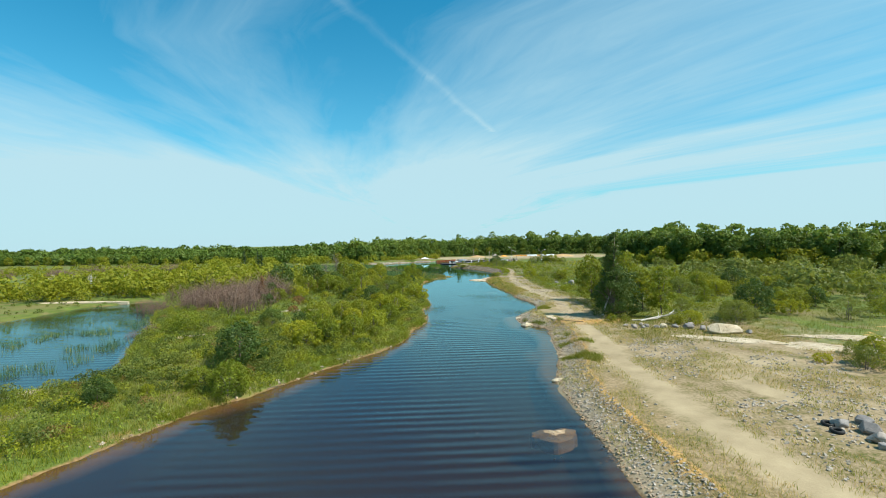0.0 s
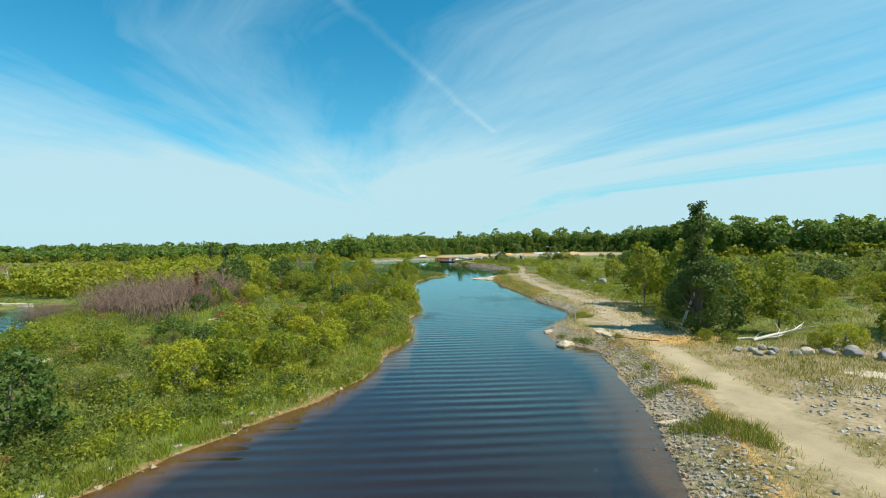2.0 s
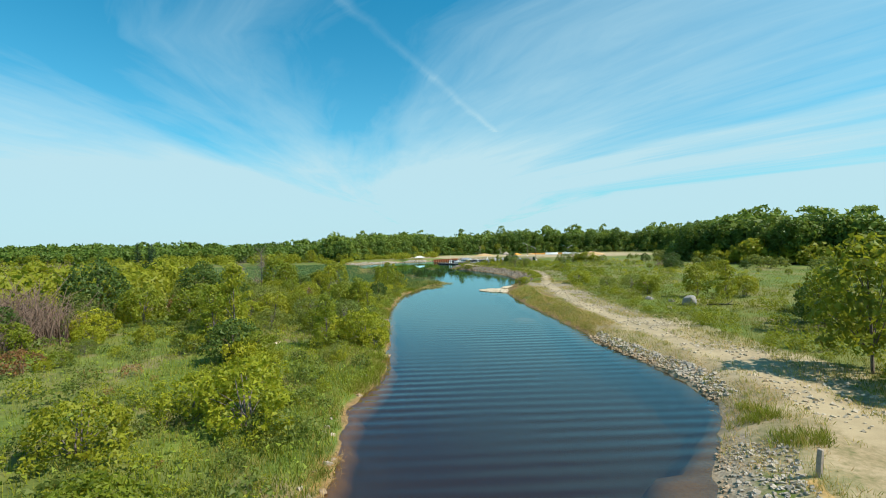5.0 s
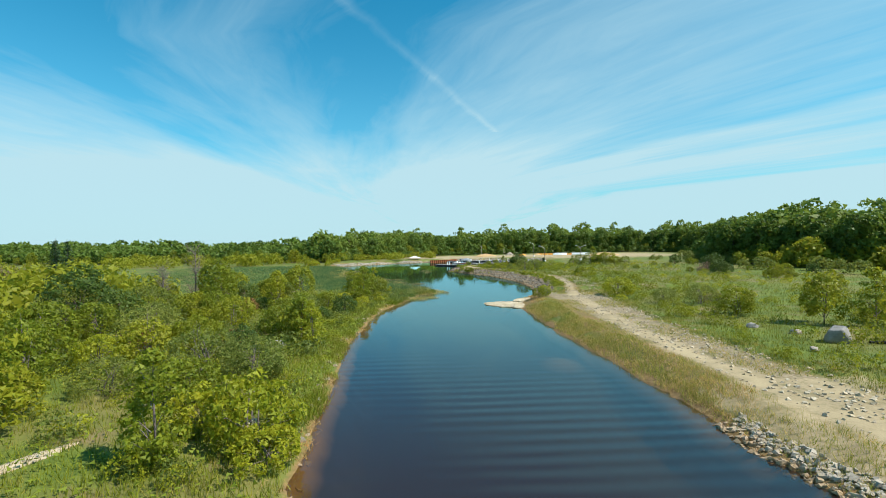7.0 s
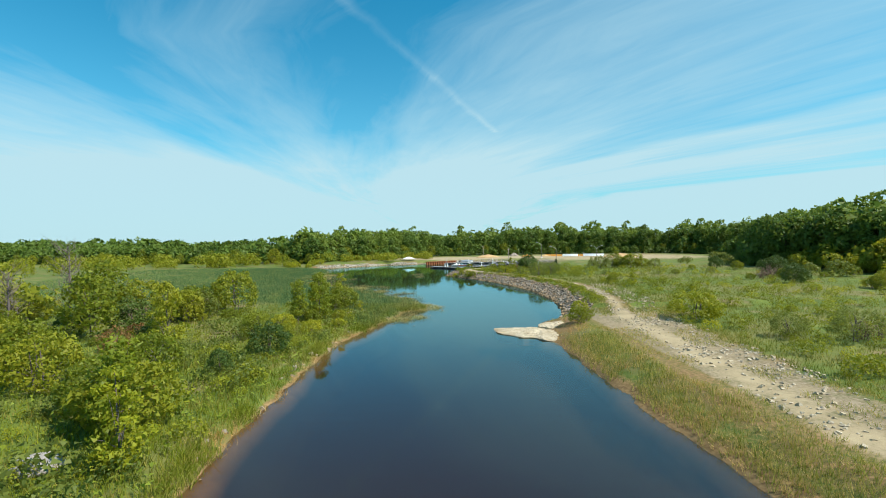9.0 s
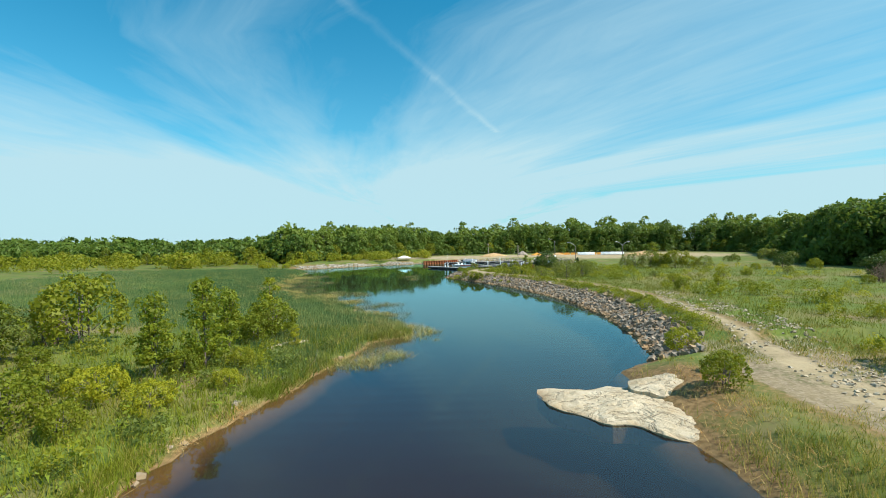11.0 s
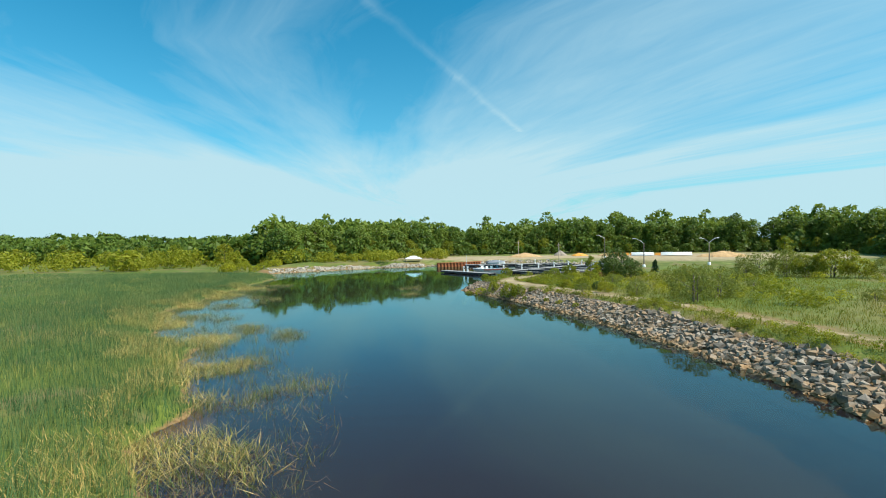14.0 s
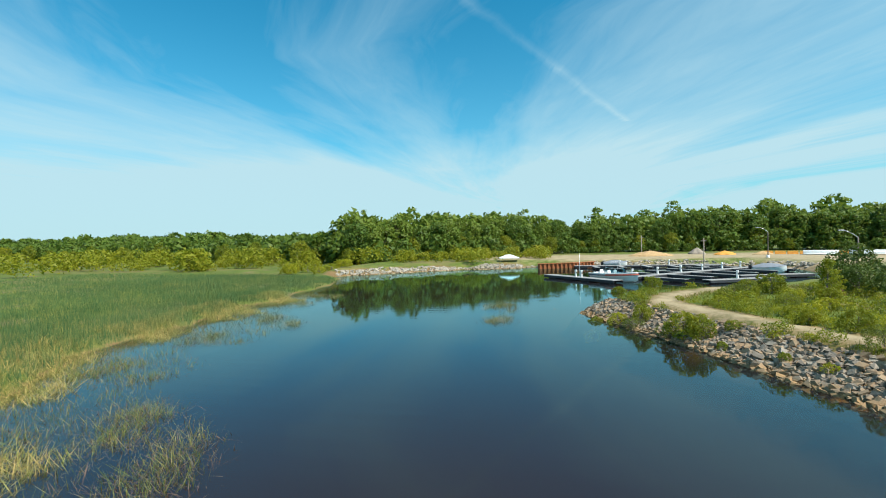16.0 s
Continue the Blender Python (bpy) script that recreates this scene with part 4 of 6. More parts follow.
far_brush = wild(190, (-95, -32, 98, 154), 5, 2.2, 5.2) + wild(170, (-200, -80, 110, 250), 6, 1.5, 4.0) + wild(90, (-130, -28, 244, 285), 4, 1.5, 4.5) + wild(60, (-24, 8, 262, 290), 3, 1.2, 3.0, lambda x, y: x > -4 and y < 272)
woodland("far_brush", far_brush, LEAF, "tangled green brush across the marsh", 220, 0.064, 3)
east_brush = wild(140, (58, 150, 34, 118), 4, 1.8, 4.8) + wild(60, (74, 100, 110, 230), 4, 1.2, 3.0)
woodland("east_brush", east_brush, LEAF_WILLOW, "green brush at the foot of the wood", 360, 0.058, 4)


def thick_cover(name, seed, mat, box, count, lo, hi, test, label, track=4.2):
    """Low bushes too many to tell apart."""
    out = []
    r = random.Random(seed)
    while len(out) < count:
        x, y = r.uniform(box[0], box[1]), r.uniform(box[2], box[3])
        d = float(on_grid(D, x, y)[0])
        if d < 0.7 or on_grid(TD, x, y)[0] < track or not test(x, y, d, r):
            continue
        h = r.uniform(lo, hi)
        out.append((x, y, h * r.uniform(1.1, 2.0), h))
    woodland(name, out, mat, label, 210, 0.047, seed)


def near_bank(x, y, d, r):
    return r.random() < math.exp(-d / 13) and not (y > 143 and x > -30)


thick_cover("low_bushes", 11, LEAF, (-46, 4, 18, 150), 300, 0.3, 0.9, near_bank, "low green bushes and herbs on the bank")
thick_cover("dark_low_bushes", 18, LEAF_DARK_LOW, (-34, 2, 24, 146), 90, 0.4, 1.0, near_bank, "low darker green bushes on the bank")
def open_bank(x, y, d, r):
    return r.random() < math.exp(-d / 20) and d > 1.0


for kind, seed, mat, count, label in (("bank_scrub", 21, LEAF, 110, "low green scrub over the open bank"), ("grey_bank_scrub", 22, LEAF_WILLOW, 110, "low grey-green scrub over the open bank"),
                                      ("olive_bank_scrub", 23, LEAF_DARK_LOW, 80, "low olive scrub over the open bank"), ("rusty_bank_scrub", 24, LEAF_RUST, 45, "low rust-brown dead scrub on the bank")):
    thick_cover(kind, seed, mat, (-48, -2, 16, 84), count, 0.25, 0.75, open_bank, label)
thick_cover("near_olive_scrub", 27, LEAF_DARK_LOW, (-36, -8, 22, 56), 90, 0.4, 1.1, open_bank, "low olive scrub on the sloping bank")
thick_cover("near_grey_scrub", 28, LEAF_WILLOW, (-36, -8, 22, 56), 70, 0.4, 1.2, open_bank, "low grey-green scrub on the sloping bank")
thick_cover("low_yellow_bushes", 12, LEAF_YELLOW, (-40, 4, 22, 150), 130, 0.3, 0.9, near_bank, "low yellow-green bushes on the bank")
thick_cover("low_grey_bushes", 13, LEAF_WILLOW, (-60, 2, 40, 150), 260, 0.4, 1.3, lambda x, y, d, r: r.random() < math.exp(-d / 22) and not (y > 143 and x > -30), "low grey-green bushes on the bank")
thick_cover("low_east_bushes", 14, LEAF, (19, 62, 62, 215), 420, 0.35, 1.1, lambda x, y, d, r: d > 3.4 and r.random() < math.exp(-(x - 19) / 20), "low green bushes beside the track")
thick_cover("low_east_yellow_bushes", 15, LEAF_YELLOW, (19, 70, 100, 222), 170, 0.3, 0.8, lambda x, y, d, r: d > 3.4, "low yellow-green bushes in the meadow")

thick_cover("rock_top_bushes", 25, LEAF, (13, 30, 142, 206), 150, 0.2, 0.6, lambda x, y, d, r: 2.1 < d < 5.5, "low green bushes along the top of the rocks", 0.9)
thick_cover("rock_top_weeds", 26, LEAF_YELLOW, (13, 30, 142, 206), 110, 0.2, 0.5, lambda x, y, d, r: 2.1 < d < 6.0, "low yellow-green weeds along the top of the rocks", 0.9)
thick_cover("point_bushes", 16, LEAF, (14, 36, 182, 216), 80, 0.25, 0.6, lambda x, y, d, r: d > 3.0, "low green bushes and herbs on the rocky point", 1.5)
thick_cover("point_yellow_bushes", 17, LEAF_YELLOW, (14, 36, 182, 216), 80, 0.2, 0.55, lambda x, y, d, r: d > 3.0, "low olive and yellow bushes on the rocky point", 1.5)


def big_poplar(x, y):
    """The tall tree by the track: a narrow top over a wide skirt."""
    r = np.random.RandomState(3)
    ob = new("poplar_tree")
    ob.matrix_basis = pose(x, y, z_at(x, y) - 0.05)
    a = dome_places(r, 5.6, 6.6, -0.9, 70, 7000, 0.72)
    k = np.arange(66)
    zz = 3.4 + 7.5 * k / 65
    ang, rad = k * 2.4, (1.45 - 0.10 * (zz - 3.4) + 0.3 * np.sin(zz * 2.3)) * r.uniform(0.2, 1.0, 66)
    tips = np.stack([np.cos(ang) * rad, np.sin(ang) * rad, zz], 1)
    pick = r.randint(0, 66, 4200)
    way = r.normal(0, 1, (4200, 3))
    way /= np.linalg.norm(way, axis=1, keepdims=True)
    b = (tips[pick] + way * r.uniform(0.15, 0.55, (4200, 1)) * np.where(tips[pick][:, 2:] > 10.2, 0.8, 1.0), way, tips)
    p, d = np.vstack([a[0] + [0.6, 0, 0], b[0]]), np.vstack([a[1], b[1]])
    v, f = leaf_cards(r, p, d, 0.11)
    soup("crown", v, f, LEAF_DARK_TOP, ob)
    v, f = limbs(r, np.vstack([a[2], b[2]]), 0.5, 0.22, 8, 0.3, 26)
    part("trunk", v, f, BARK, ob)
    v, f = tube([(-1.2, 0.6, 0.0), (-0.7, 0.5, 1.6), (0.1, 0.4, 3.6), (0.4, 0.3, 5.2)], [0.14, 0.11, 0.08, 0.03], 7)
    part("bare_limb", v, f, BARK_PALE, ob, "grey leafless leaning limb")
    tagged(ob, "tall dark green poplar tree beside the sandy track", "tree")


LEAF_DARK_TOP = leaf_material("poplar_leaves", (0.030, 0.058, 0.010), (0.095, 0.145, 0.024), (0.13, 0.17, 0.03), 0.3)
big_poplar(24.9, 61.2)


def twig_brush(name, seed, width, tall, count, mat):
    """A leafless thicket of thin upright stems."""
    r = np.random.RandomState(seed)
    pieces = []
    for _ in range(count):
        a, q = r.uniform(0, 6.28), width * 0.5 * math.sqrt(r.rand())
        bx, by, h = math.cos(a) * q, math.sin(a) * q, tall * r.uniform(0.5, 1.0) * (1 - 0.4 * (2 * q / width) ** 2)
        lx, ly = r.normal(0, 0.27, 2) * h
        pieces.append(tube([(bx, by, -0.1), (bx + lx * 0.4, by + ly * 0.4, h * 0.5), (bx + lx, by + ly, h)], [0.03, 0.02, 0.006], 3))
        for _ in range(3):
            k = r.uniform(0.4, 0.9)
            ox, oy = r.normal(0, 0.22, 2) * h
            s = (bx + lx * k, by + ly * k, h * k)
            pieces.append(tube([s, (s[0] + ox, s[1] + oy, s[2] + h * 0.2)], [0.014, 0.004], 3))
    v, f = merge(pieces)
    ob = new(name)
    part("brushwood", v, f, mat, ob)
    return ob


N.kind("thicket", [lambda s=s: twig_brush("thicket", 200 + s, 3.4, 2.6, 60, TWIG_RED) for s in range(3)], "leafless reddish-grey thicket in the marsh", "thicket", "dead thickets")
for _ in range(34):
    N.put("thicket", -36 + rnd.gauss(0, 6.0), 89 + rnd.gauss(0, 5.5), rnd.uniform(1.1, 2.3))
for _ in range(24):
    N.put("thicket", -120 + rnd.gauss(0, 18), 185 + rnd.gauss(0, 7), rnd.uniform(1.3, 2.2))
for x, y, s in ((-37.5, 61.5, 0.7), (-36.0, 62.4, 0.6), (-21, 139, 0.9), (-30, 147, 1.0), (-17, 146, 0.8), (-26, 128, 0.9), (-19.5, 150, 0.8), (36.6, 124.0, 0.6), (62, 168, 0.8), (66, 172, 0.9)):
    N.put("thicket", x, y, s)


def conifer(seed, tall, width, mat, label):
    r = np.random.RandomState(seed)
    ob = new("conifer_tree")
    pts, nrm = [], []
    for k in range(30):
        h = 0.08 + 0.9 * k / 30
        for b in range(6):
            a = r.uniform(0, 6.28)
            ln = width * 0.5 * (1 - h) ** 0.8 * r.uniform(0.7, 1.15) + 0.12
            n = max(3, int(ln * 10))
            q = r.rand(n) * ln
            pts.append(np.stack([np.cos(a) * q, np.sin(a) * q, tall * h - 0.25 * q + r.normal(0, 0.06, n)], 1))
            nrm.append(np.tile([0.2 * np.cos(a), 0.2 * np.sin(a), 1.0], (n, 1)))
    v, f = leaf_cards(r, np.vstack(pts), np.vstack(nrm), 0.17, 0.35)
    soup("foliage", v, f, mat, ob)
    v, f = tube([(0, 0, -0.1), (0, 0, tall * 0.5), (0, 0, tall)], [0.12, 0.08, 0.01], 6)
    part("trunk", v, f, BARK, ob)
    return tagged(ob, label, "tree")


for x, y, t, w, s, mat, lab in ((-50.0, 145.0, 8.8, 4.2, 1, NEEDLE, "dark green conifer standing in the thickets"), (-53.5, 152.0, 9.2, 4.6, 2, NEEDLE, "dark green conifer standing in the thickets"),
                                (-60.0, 158.0, 9.4, 5.0, 3, NEEDLE, "dark green conifer standing in the thickets"), (-30.4, 88.0, 5.2, 1.9, 4, LEAF_RUST, "dead conifer with rust-brown needles"),
                                (42.6, 222.0, 1.9, 1.3, 5, NEEDLE, "small dark conifer beside the gravel lot")):
    conifer(s, t, w, mat, lab).matrix_basis = pose(x, y, z_at(x, y))


def bare_tree(seed, tall, mat, label):
    r = np.random.RandomState(seed)
    ob = new("bare_tree")
    v, f = tube([(0, 0, -0.1), (0.1, 0, tall * 0.4), (0.05, 0.1, tall * 0.75), (0.2, 0, tall)], [0.12, 0.09, 0.05, 0.01], 6)
    part("trunk", v, f, mat, ob)
    pieces = []
    for _ in range(46):
        h = tall * r.uniform(0.2, 0.95)
        a, ln = r.uniform(0, 6.28), tall * r.uniform(0.1, 0.3)
        m = (math.cos(a) * ln * 0.5, math.sin(a) * ln * 0.5, h + ln * 0.4)
        e = (math.cos(a + 0.3) * ln, math.sin(a + 0.3) * ln, h + ln * 0.95)
        pieces.append(tube([(0.05, 0, h), m, e], [0.03, 0.02, 0.005], 3))
        for _ in range(3):
            ox, oy, oz = r.normal(0, 0.35, 3)
            pieces.append(tube([m, (m[0] + ox, m[1] + oy, m[2] + 0.4 + abs(oz))], [0.012, 0.004], 3))
    v, f = merge(pieces)
    part("bare_crown", v, f, mat, ob)
    return tagged(ob, label, "tree")


bare_tree(1, 7.2, TWIG, "grey leafless dead tree among green shrubs").matrix_basis = pose(-26.1, 137.7, z_at(-26.1, 137.7))
bare_tree(2, 5.2, TWIG, "grey leafless dead tree among green shrubs").matrix_basis = pose(-28.4, 134.0, z_at(-28.4, 134.0))
for x, y in ((-88, 120), (-82, 118), (-76, 121), (-40, 118), (-96, 124)):
    k = bare_tree(int(-x), 3.8, BARK_PALE, "pale dead snag standing in the marsh")
    k.matrix_basis = pose(x, y, z_at(x, y))

# ---- rocks ----


def rock_mesh(name, seed, flat=0.75):
    r = np.random.RandomState(seed)
    bm = bmesh.new()
    for k in range(8):
        c = Vector((k & 1, (k >> 1) & 1, (k >> 2) & 1)) * 2 - Vector((1, 1, 1))
        if k == seed % 8:
            c = c * 0.35
        bm.verts.new((c.x * r.uniform(0.55, 1.05), c.y * r.uniform(0.45, 0.9), c.z * r.uniform(0.4, 0.85) * flat * 1.2))
    bmesh.ops.convex_hull(bm, input=bm.verts)
    for v in [v for v in bm.verts if not v.link_faces]:
        bm.verts.remove(v)
    me = bpy.data.meshes.new(name)
    bm.to_mesh(me)
    bm.free()
    return me


ROCKS = [rock_mesh("rock", 300 + k) for k in range(16)]
for me in ROCKS:
    me.materials.append(RIPRAP)


def rock_soup(name, places, mat, parent=None):
    """Many stones in one mesh: x, y, z, size."""
    vs, fs, o = [], [], 0
    for x, y, z, s in places:
        me = ROCKS[rnd.randrange(len(ROCKS))]
        n = len(me.vertices)
        co = np.empty(n * 3)
        me.vertices.foreach_get("co", co)
        m = Euler((rnd.uniform(-0.6, 0.6), rnd.uniform(-0.6, 0.6), rnd.uniform(0, 6.28))).to_matrix()
        vs.append(co.reshape(-1, 3) @ np.array(m).T * s * np.array([1, rnd.uniform(0.7, 1), rnd.uniform(0.6, 1)]) + [x, y, z])
        fi = np.empty(len(me.polygons) * 3, np.int32)
        me.polygons.foreach_get("vertices", fi)
        fs.append(fi.reshape(-1, 3) + o)
        o += n
    return soup(name, np.vstack(vs), np.vstack(fs), mat, parent)


def along(line, a, b, n, lo, hi):
    """Places beside a line, lo to hi metres to its right hand, between two shares of its length."""
    pts = plan(line)
    seg = np.hypot(*(pts[1:] - pts[:-1]).T)
    ends = np.cumsum(seg)
    for _ in range(n):
        s = rnd.uniform(a, b) * ends[-1]
        i = min(int(np.searchsorted(ends, s)), len(seg) - 1)
        w = (pts[i + 1] - pts[i]) / seg[i]
        p = pts[i] + w * (s - ends[i] + seg[i]) + np.array([-w[1], w[0]]) * rnd.uniform(lo, hi)
        yield float(p[0]), float(p[1])


RIP_LINE = [q for q in RIGHT if q[1] >= 100] + [(14.4, 99.6)]
bank = new("riprap_bank")
tagged(bank, "sloping bank of grey and tan quarried rocks above the water", "riprap", kind="structure")
for x, y in along(RIP_LINE, 0.42, 1.0, 300, -0.3, 2.6):
    ob = new("rock", ROCKS[rnd.randrange(len(ROCKS))])
    ob.parent = bank
    s = rnd.uniform(0.13, 0.27)
    ob.matrix_basis = pose(x, y, z_at(x, y) + s * rnd.uniform(0.15, 0.8), rnd.uniform(-30, 30), rnd.uniform(-30, 30), rnd.uniform(0, 360)) @ Matrix.Diagonal((s, s, s * 0.85, 1))
rest = []
for x, y in along(RIP_LINE, 0.0, 1.0, 12000, -0.4, 2.3):
    s = rnd.choice((rnd.uniform(0.05, 0.13), rnd.uniform(0.08, 0.18), rnd.uniform(0.12, 0.22)))
    rest.append((x, y, z_at(x, y) + s * rnd.uniform(-0.1, 0.7), s))
tagged(rock_soup("loose_riprap", rest, RIPRAP), "heaped grey and tan quarried rocks along the shore", "rocks", kind="stuff")
rest = []
for x, y in along([(5.0, 189.2), (-8.6, 182.4), (-19.5, 172.8)], 0.0, 1.0, 650, -2.2, 0.3):
    s = rnd.uniform(0.2, 0.42)
    rest.append((x, y, z_at(x, y) + 0.1 * s, s))
for x, y in along([(35.5, 182), (33, 189), (22.5, 190.5), (12.5, 191.2)], 0.0, 1.0, 420, -2.4, 0.3):
    s = rnd.uniform(0.2, 0.4)
    rest.append((x, y, z_at(x, y) + 0.1 * s, s))
TRACK_STONE = stone_material("pale_track_stone", (0.25, 0.20, 0.135), (0.54, 0.47, 0.36), (0.48, 0.36, 0.21))
PALE_ROCK = stone_material("pale_riprap", (0.22, 0.195, 0.16), (0.46, 0.41, 0.34), (0.42, 0.32, 0.21))
tagged(rock_soup("far_riprap", rest, PALE_ROCK), "pale riprap rocks lining the far bank", "rocks", kind="stuff")
# gravel and cobbles on the near shore and beside the track
rest = []
for x, y in along(RIGHT[-16:], 0.08, 0.46, 5200, -0.1, 2.4):
    s = rnd.uniform(0.03, 0.10)
    rest.append((x, y, z_at(x, y) + 0.2 * s, s))
for x, y in along(RIGHT[-18:-13], 0.2, 0.95, 1100, -0.1, 1.3):
    s = rnd.uniform(0.05, 0.15)
    rest.append((x, y, z_at(x, y) + 0.25 * s, s))
for _ in range(4200):
    x, y = 23 + rnd.gauss(0, 5.0), rnd.uniform(12, 47)
    if on_grid(TD, x, y)[0] < 1.6 or waves(np.array([x]), np.array([y]), 61, 5.0)[0] < -0.1:
        continue
    s = rnd.uniform(0.03, 0.12)
    rest.append((x, y, z_at(x, y) + 0.2 * s, s))
for x, y in along(LEFT[3:24], 0.0, 1.0, 160, -0.2, 0.9):
    s = rnd.uniform(0.06, 0.2)
    rest.append((x, y, z_at(x, y) + 0.1 * s, s))
tagged(rock_soup("cobbles", rest, PALE_ROCK), "grey gravel and cobbles on the shore", "gravel", kind="stuff")


rest = []
for x, y in along(TRACK, 0.42, 0.80, 5600, -4.2, 1.0):
    if waves(np.array([x]), np.array([y]), 71, 3.5)[0] + rnd.gauss(0, 0.5) < 0.0:
        continue
    s = rnd.uniform(0.04, 0.13)
    rest.append((x, y, z_at(x, y) + 0.15 * s, s))
tagged(rock_soup("track_stones", rest, TRACK_STONE), "pale tan and grey stones strewn over the track", "stones", kind="stuff")


def slab(name, x, y, outline, thick, turn, mat, label, seed, tilt=0.0, sink=0.5):
    """A weathered bedrock slab: a worn outline with a rough, gently domed top."""
    r = np.random.RandomState(seed)
    n, rings = 56, 16
    ph = r.uniform(0, 6.28, 4)
    vs, fs = [], []
    for k in range(rings + 2):
        for i in range(n):
            a = 6.2832 * i / n
            rr = 1 + 0.14 * math.sin(2 * a + ph[0]) + 0.12 * math.sin(3 * a + ph[1]) + 0.08 * math.sin(5 * a + ph[2]) + 0.05 * math.sin(9 * a + ph[3]) + 0.05 * noise.noise(Vector((math.cos(a) * 6, math.sin(a) * 6, seed)))
            q = 1.0 if k >= rings else (k + 0.3) / (rings - 0.7)
            px, py = math.cos(a) * rr * q * outline[0], math.sin(a) * rr * q * outline[1]
            top = thick * (1 - 0.75 * q ** 2) + 0.22 * thick * noise.noise(Vector((px * 1.1, py * 1.1, seed))) + 0.14 * thick * noise.noise(Vector((px * 3.3, py * 3.3, seed))) + 0.05 * thick * math.floor(2.5 * noise.noise(Vector((px * 0.6, py * 0.6, seed + 9))))
            vs.append((px, py, top if k < rings else (top * 0.4 if k == rings else -sink)))
    vs.append((0, 0, thick))
    for k in range(rings + 1):
        for i in range(n):
            j = (i + 1) % n
            fs.append((k * n + i, (k + 1) * n + i, (k + 1) * n + j, k * n + j))
    for i in range(n):
        fs.append((len(vs) - 1, i, (i + 1) % n))
    ob = part(name, vs, fs, mat, None, "", False)
    ob.matrix_basis = pose(x, y, z_at(x, y) if sink < 1 else 0.0, tilt, 0, turn)
    return tagged(ob, label, "rock")


def put_slab(x, y, a, b, thick, turn, seed, label="pale tan bedrock slab at the water's edge", mat=None, z=None):
    ob = slab("rock_slab", x, y, (a, b), thick, turn, mat or SLAB, label, seed, 0, 0.6)
    if z is not None:
        ob.location.z = z
    return ob


put_slab(16.5, 132.9, 3.5, 2.8, 0.42, -20, 1, "large pale bedrock slab reaching into the water", None, -0.05)
put_slab(18.6, 134.6, 1.8, 1.5, 0.35, 40, 2, "pale bedrock outcrop among grass tufts", None, 0.35)
put_slab(13.6, 43.5, 1.15, 0.32, 0.20, 5, 3, "pale tan bedrock slab at the water's edge", None, 0.12)
put_slab(13.9, 42.8, 0.7, 0.22, 0.16, 0, 4, "pale tan bedrock slab at the water's edge", None, 0.12)
put_slab(10.5, 36.6, 0.55, 0.32, 0.22, 10, 5, "pale tan bedrock slab at the water's edge", None, 0.05)
put_slab(13.2, 61.0, 0.85, 0.62, 0.42, 10, 6, "pale tan flat rock at the water's edge", None, 0.0)
put_slab(13.6, 66.4, 0.7, 1.0, 0.26, 20, 7, "pale tan flat rock at the water's edge", None, 0.05)
put_slab(14.4, 64.8, 0.6, 0.5, 0.4, 20, 8, "pale tan flat rock at the water's edge", None, 0.1)
put_slab(16.8, 62.0, 1.6, 0.6, 0.1, 80, 9, "pale tan bedrock beside the sandy track")
put_slab(7.4, 27.0, 1.5, 0.8, 0.3, 5, 10, "orange-stained rock slab just under the water", None, -0.26)
put_slab(30.0, 45.5, 4.8, 1.3, 0.2, -32, 12, "smooth pale bedrock pavement in gravel")
put_slab(36.5, 41.0, 4.0, 1.6, 0.3, -38, 13, "smooth pale bedrock pavement in gravel")
put_slab(42.0, 44.0, 5.0, 1.2, 0.3, -20, 14, "smooth pale bedrock pavement in gravel")
put_slab(-9.3, 91.0, 1.4, 0.4, 0.1, 60, 15, "bare pale sand and rock among grass")
put_slab(-1.0, 144.6, 1.3, 0.5, 0.12, 50, 16, "pale flat rock among reeds")
put_slab(-1.7, 61.4, 0.5, 0.28, 0.12, 60, 17, "pale flat rock on the muddy shore", None, 0.06)
put_slab(-31.0, 36.4, 4.2, 0.9, 0.12, 25, 24, "pale sand spit beside the pond")
put_slab(-75, 98.8, 14, 1.4, 0.15, 0, 18, "long pale sand bar by the pond")
put_slab(-20.5, 76.0, 2.4, 0.9, 0.12, 10, 19, "bare pale rock among grass")
put_slab(-30.5, 116.0, 3.0, 0.9, 0.15, 10, 20, "bare pale rock among grass")
put_slab(-29.0, 58.0, 1.8, 0.8, 0.12, 30, 21, "bare tan soil and rock among grass")


def boulder(x, y, sx, sy, sz, seed, turn, mat, label, lift=0.0):
    r = np.random.RandomState(seed)
    bm = bmesh.new()
    for _ in range(20):
        d = Vector(r.normal(0, 1, 3)).normalized()
        bm.verts.new((d.x * sx, d.y * sy, d.z * sz))
    bmesh.ops.convex_hull(bm, input=bm.verts)
    for v in [v for v in bm.verts if not v.link_faces]:
        bm.verts.remove(v)
    bmesh.ops.bevel(bm, geom=list(bm.edges), offset=0.06 * min(sx, sy, sz) + 0.01, segments=1, affect="EDGES", profile=0.6)
    me = bpy.data.meshes.new("boulder")
    bm.to_mesh(me)
    bm.free()
    me.materials.append(mat)
    ob = new("boulder", me)
    ob.matrix_basis = pose(x, y, z_at(x, y) + sz * 0.45 + lift, 0, 0, turn)
    return tagged(ob, label, "boulder")


boulder(31.8, 48.7, 2.0, 1.1, 0.75, 1, -15, SLAB, "large tan boulder on the bedrock")
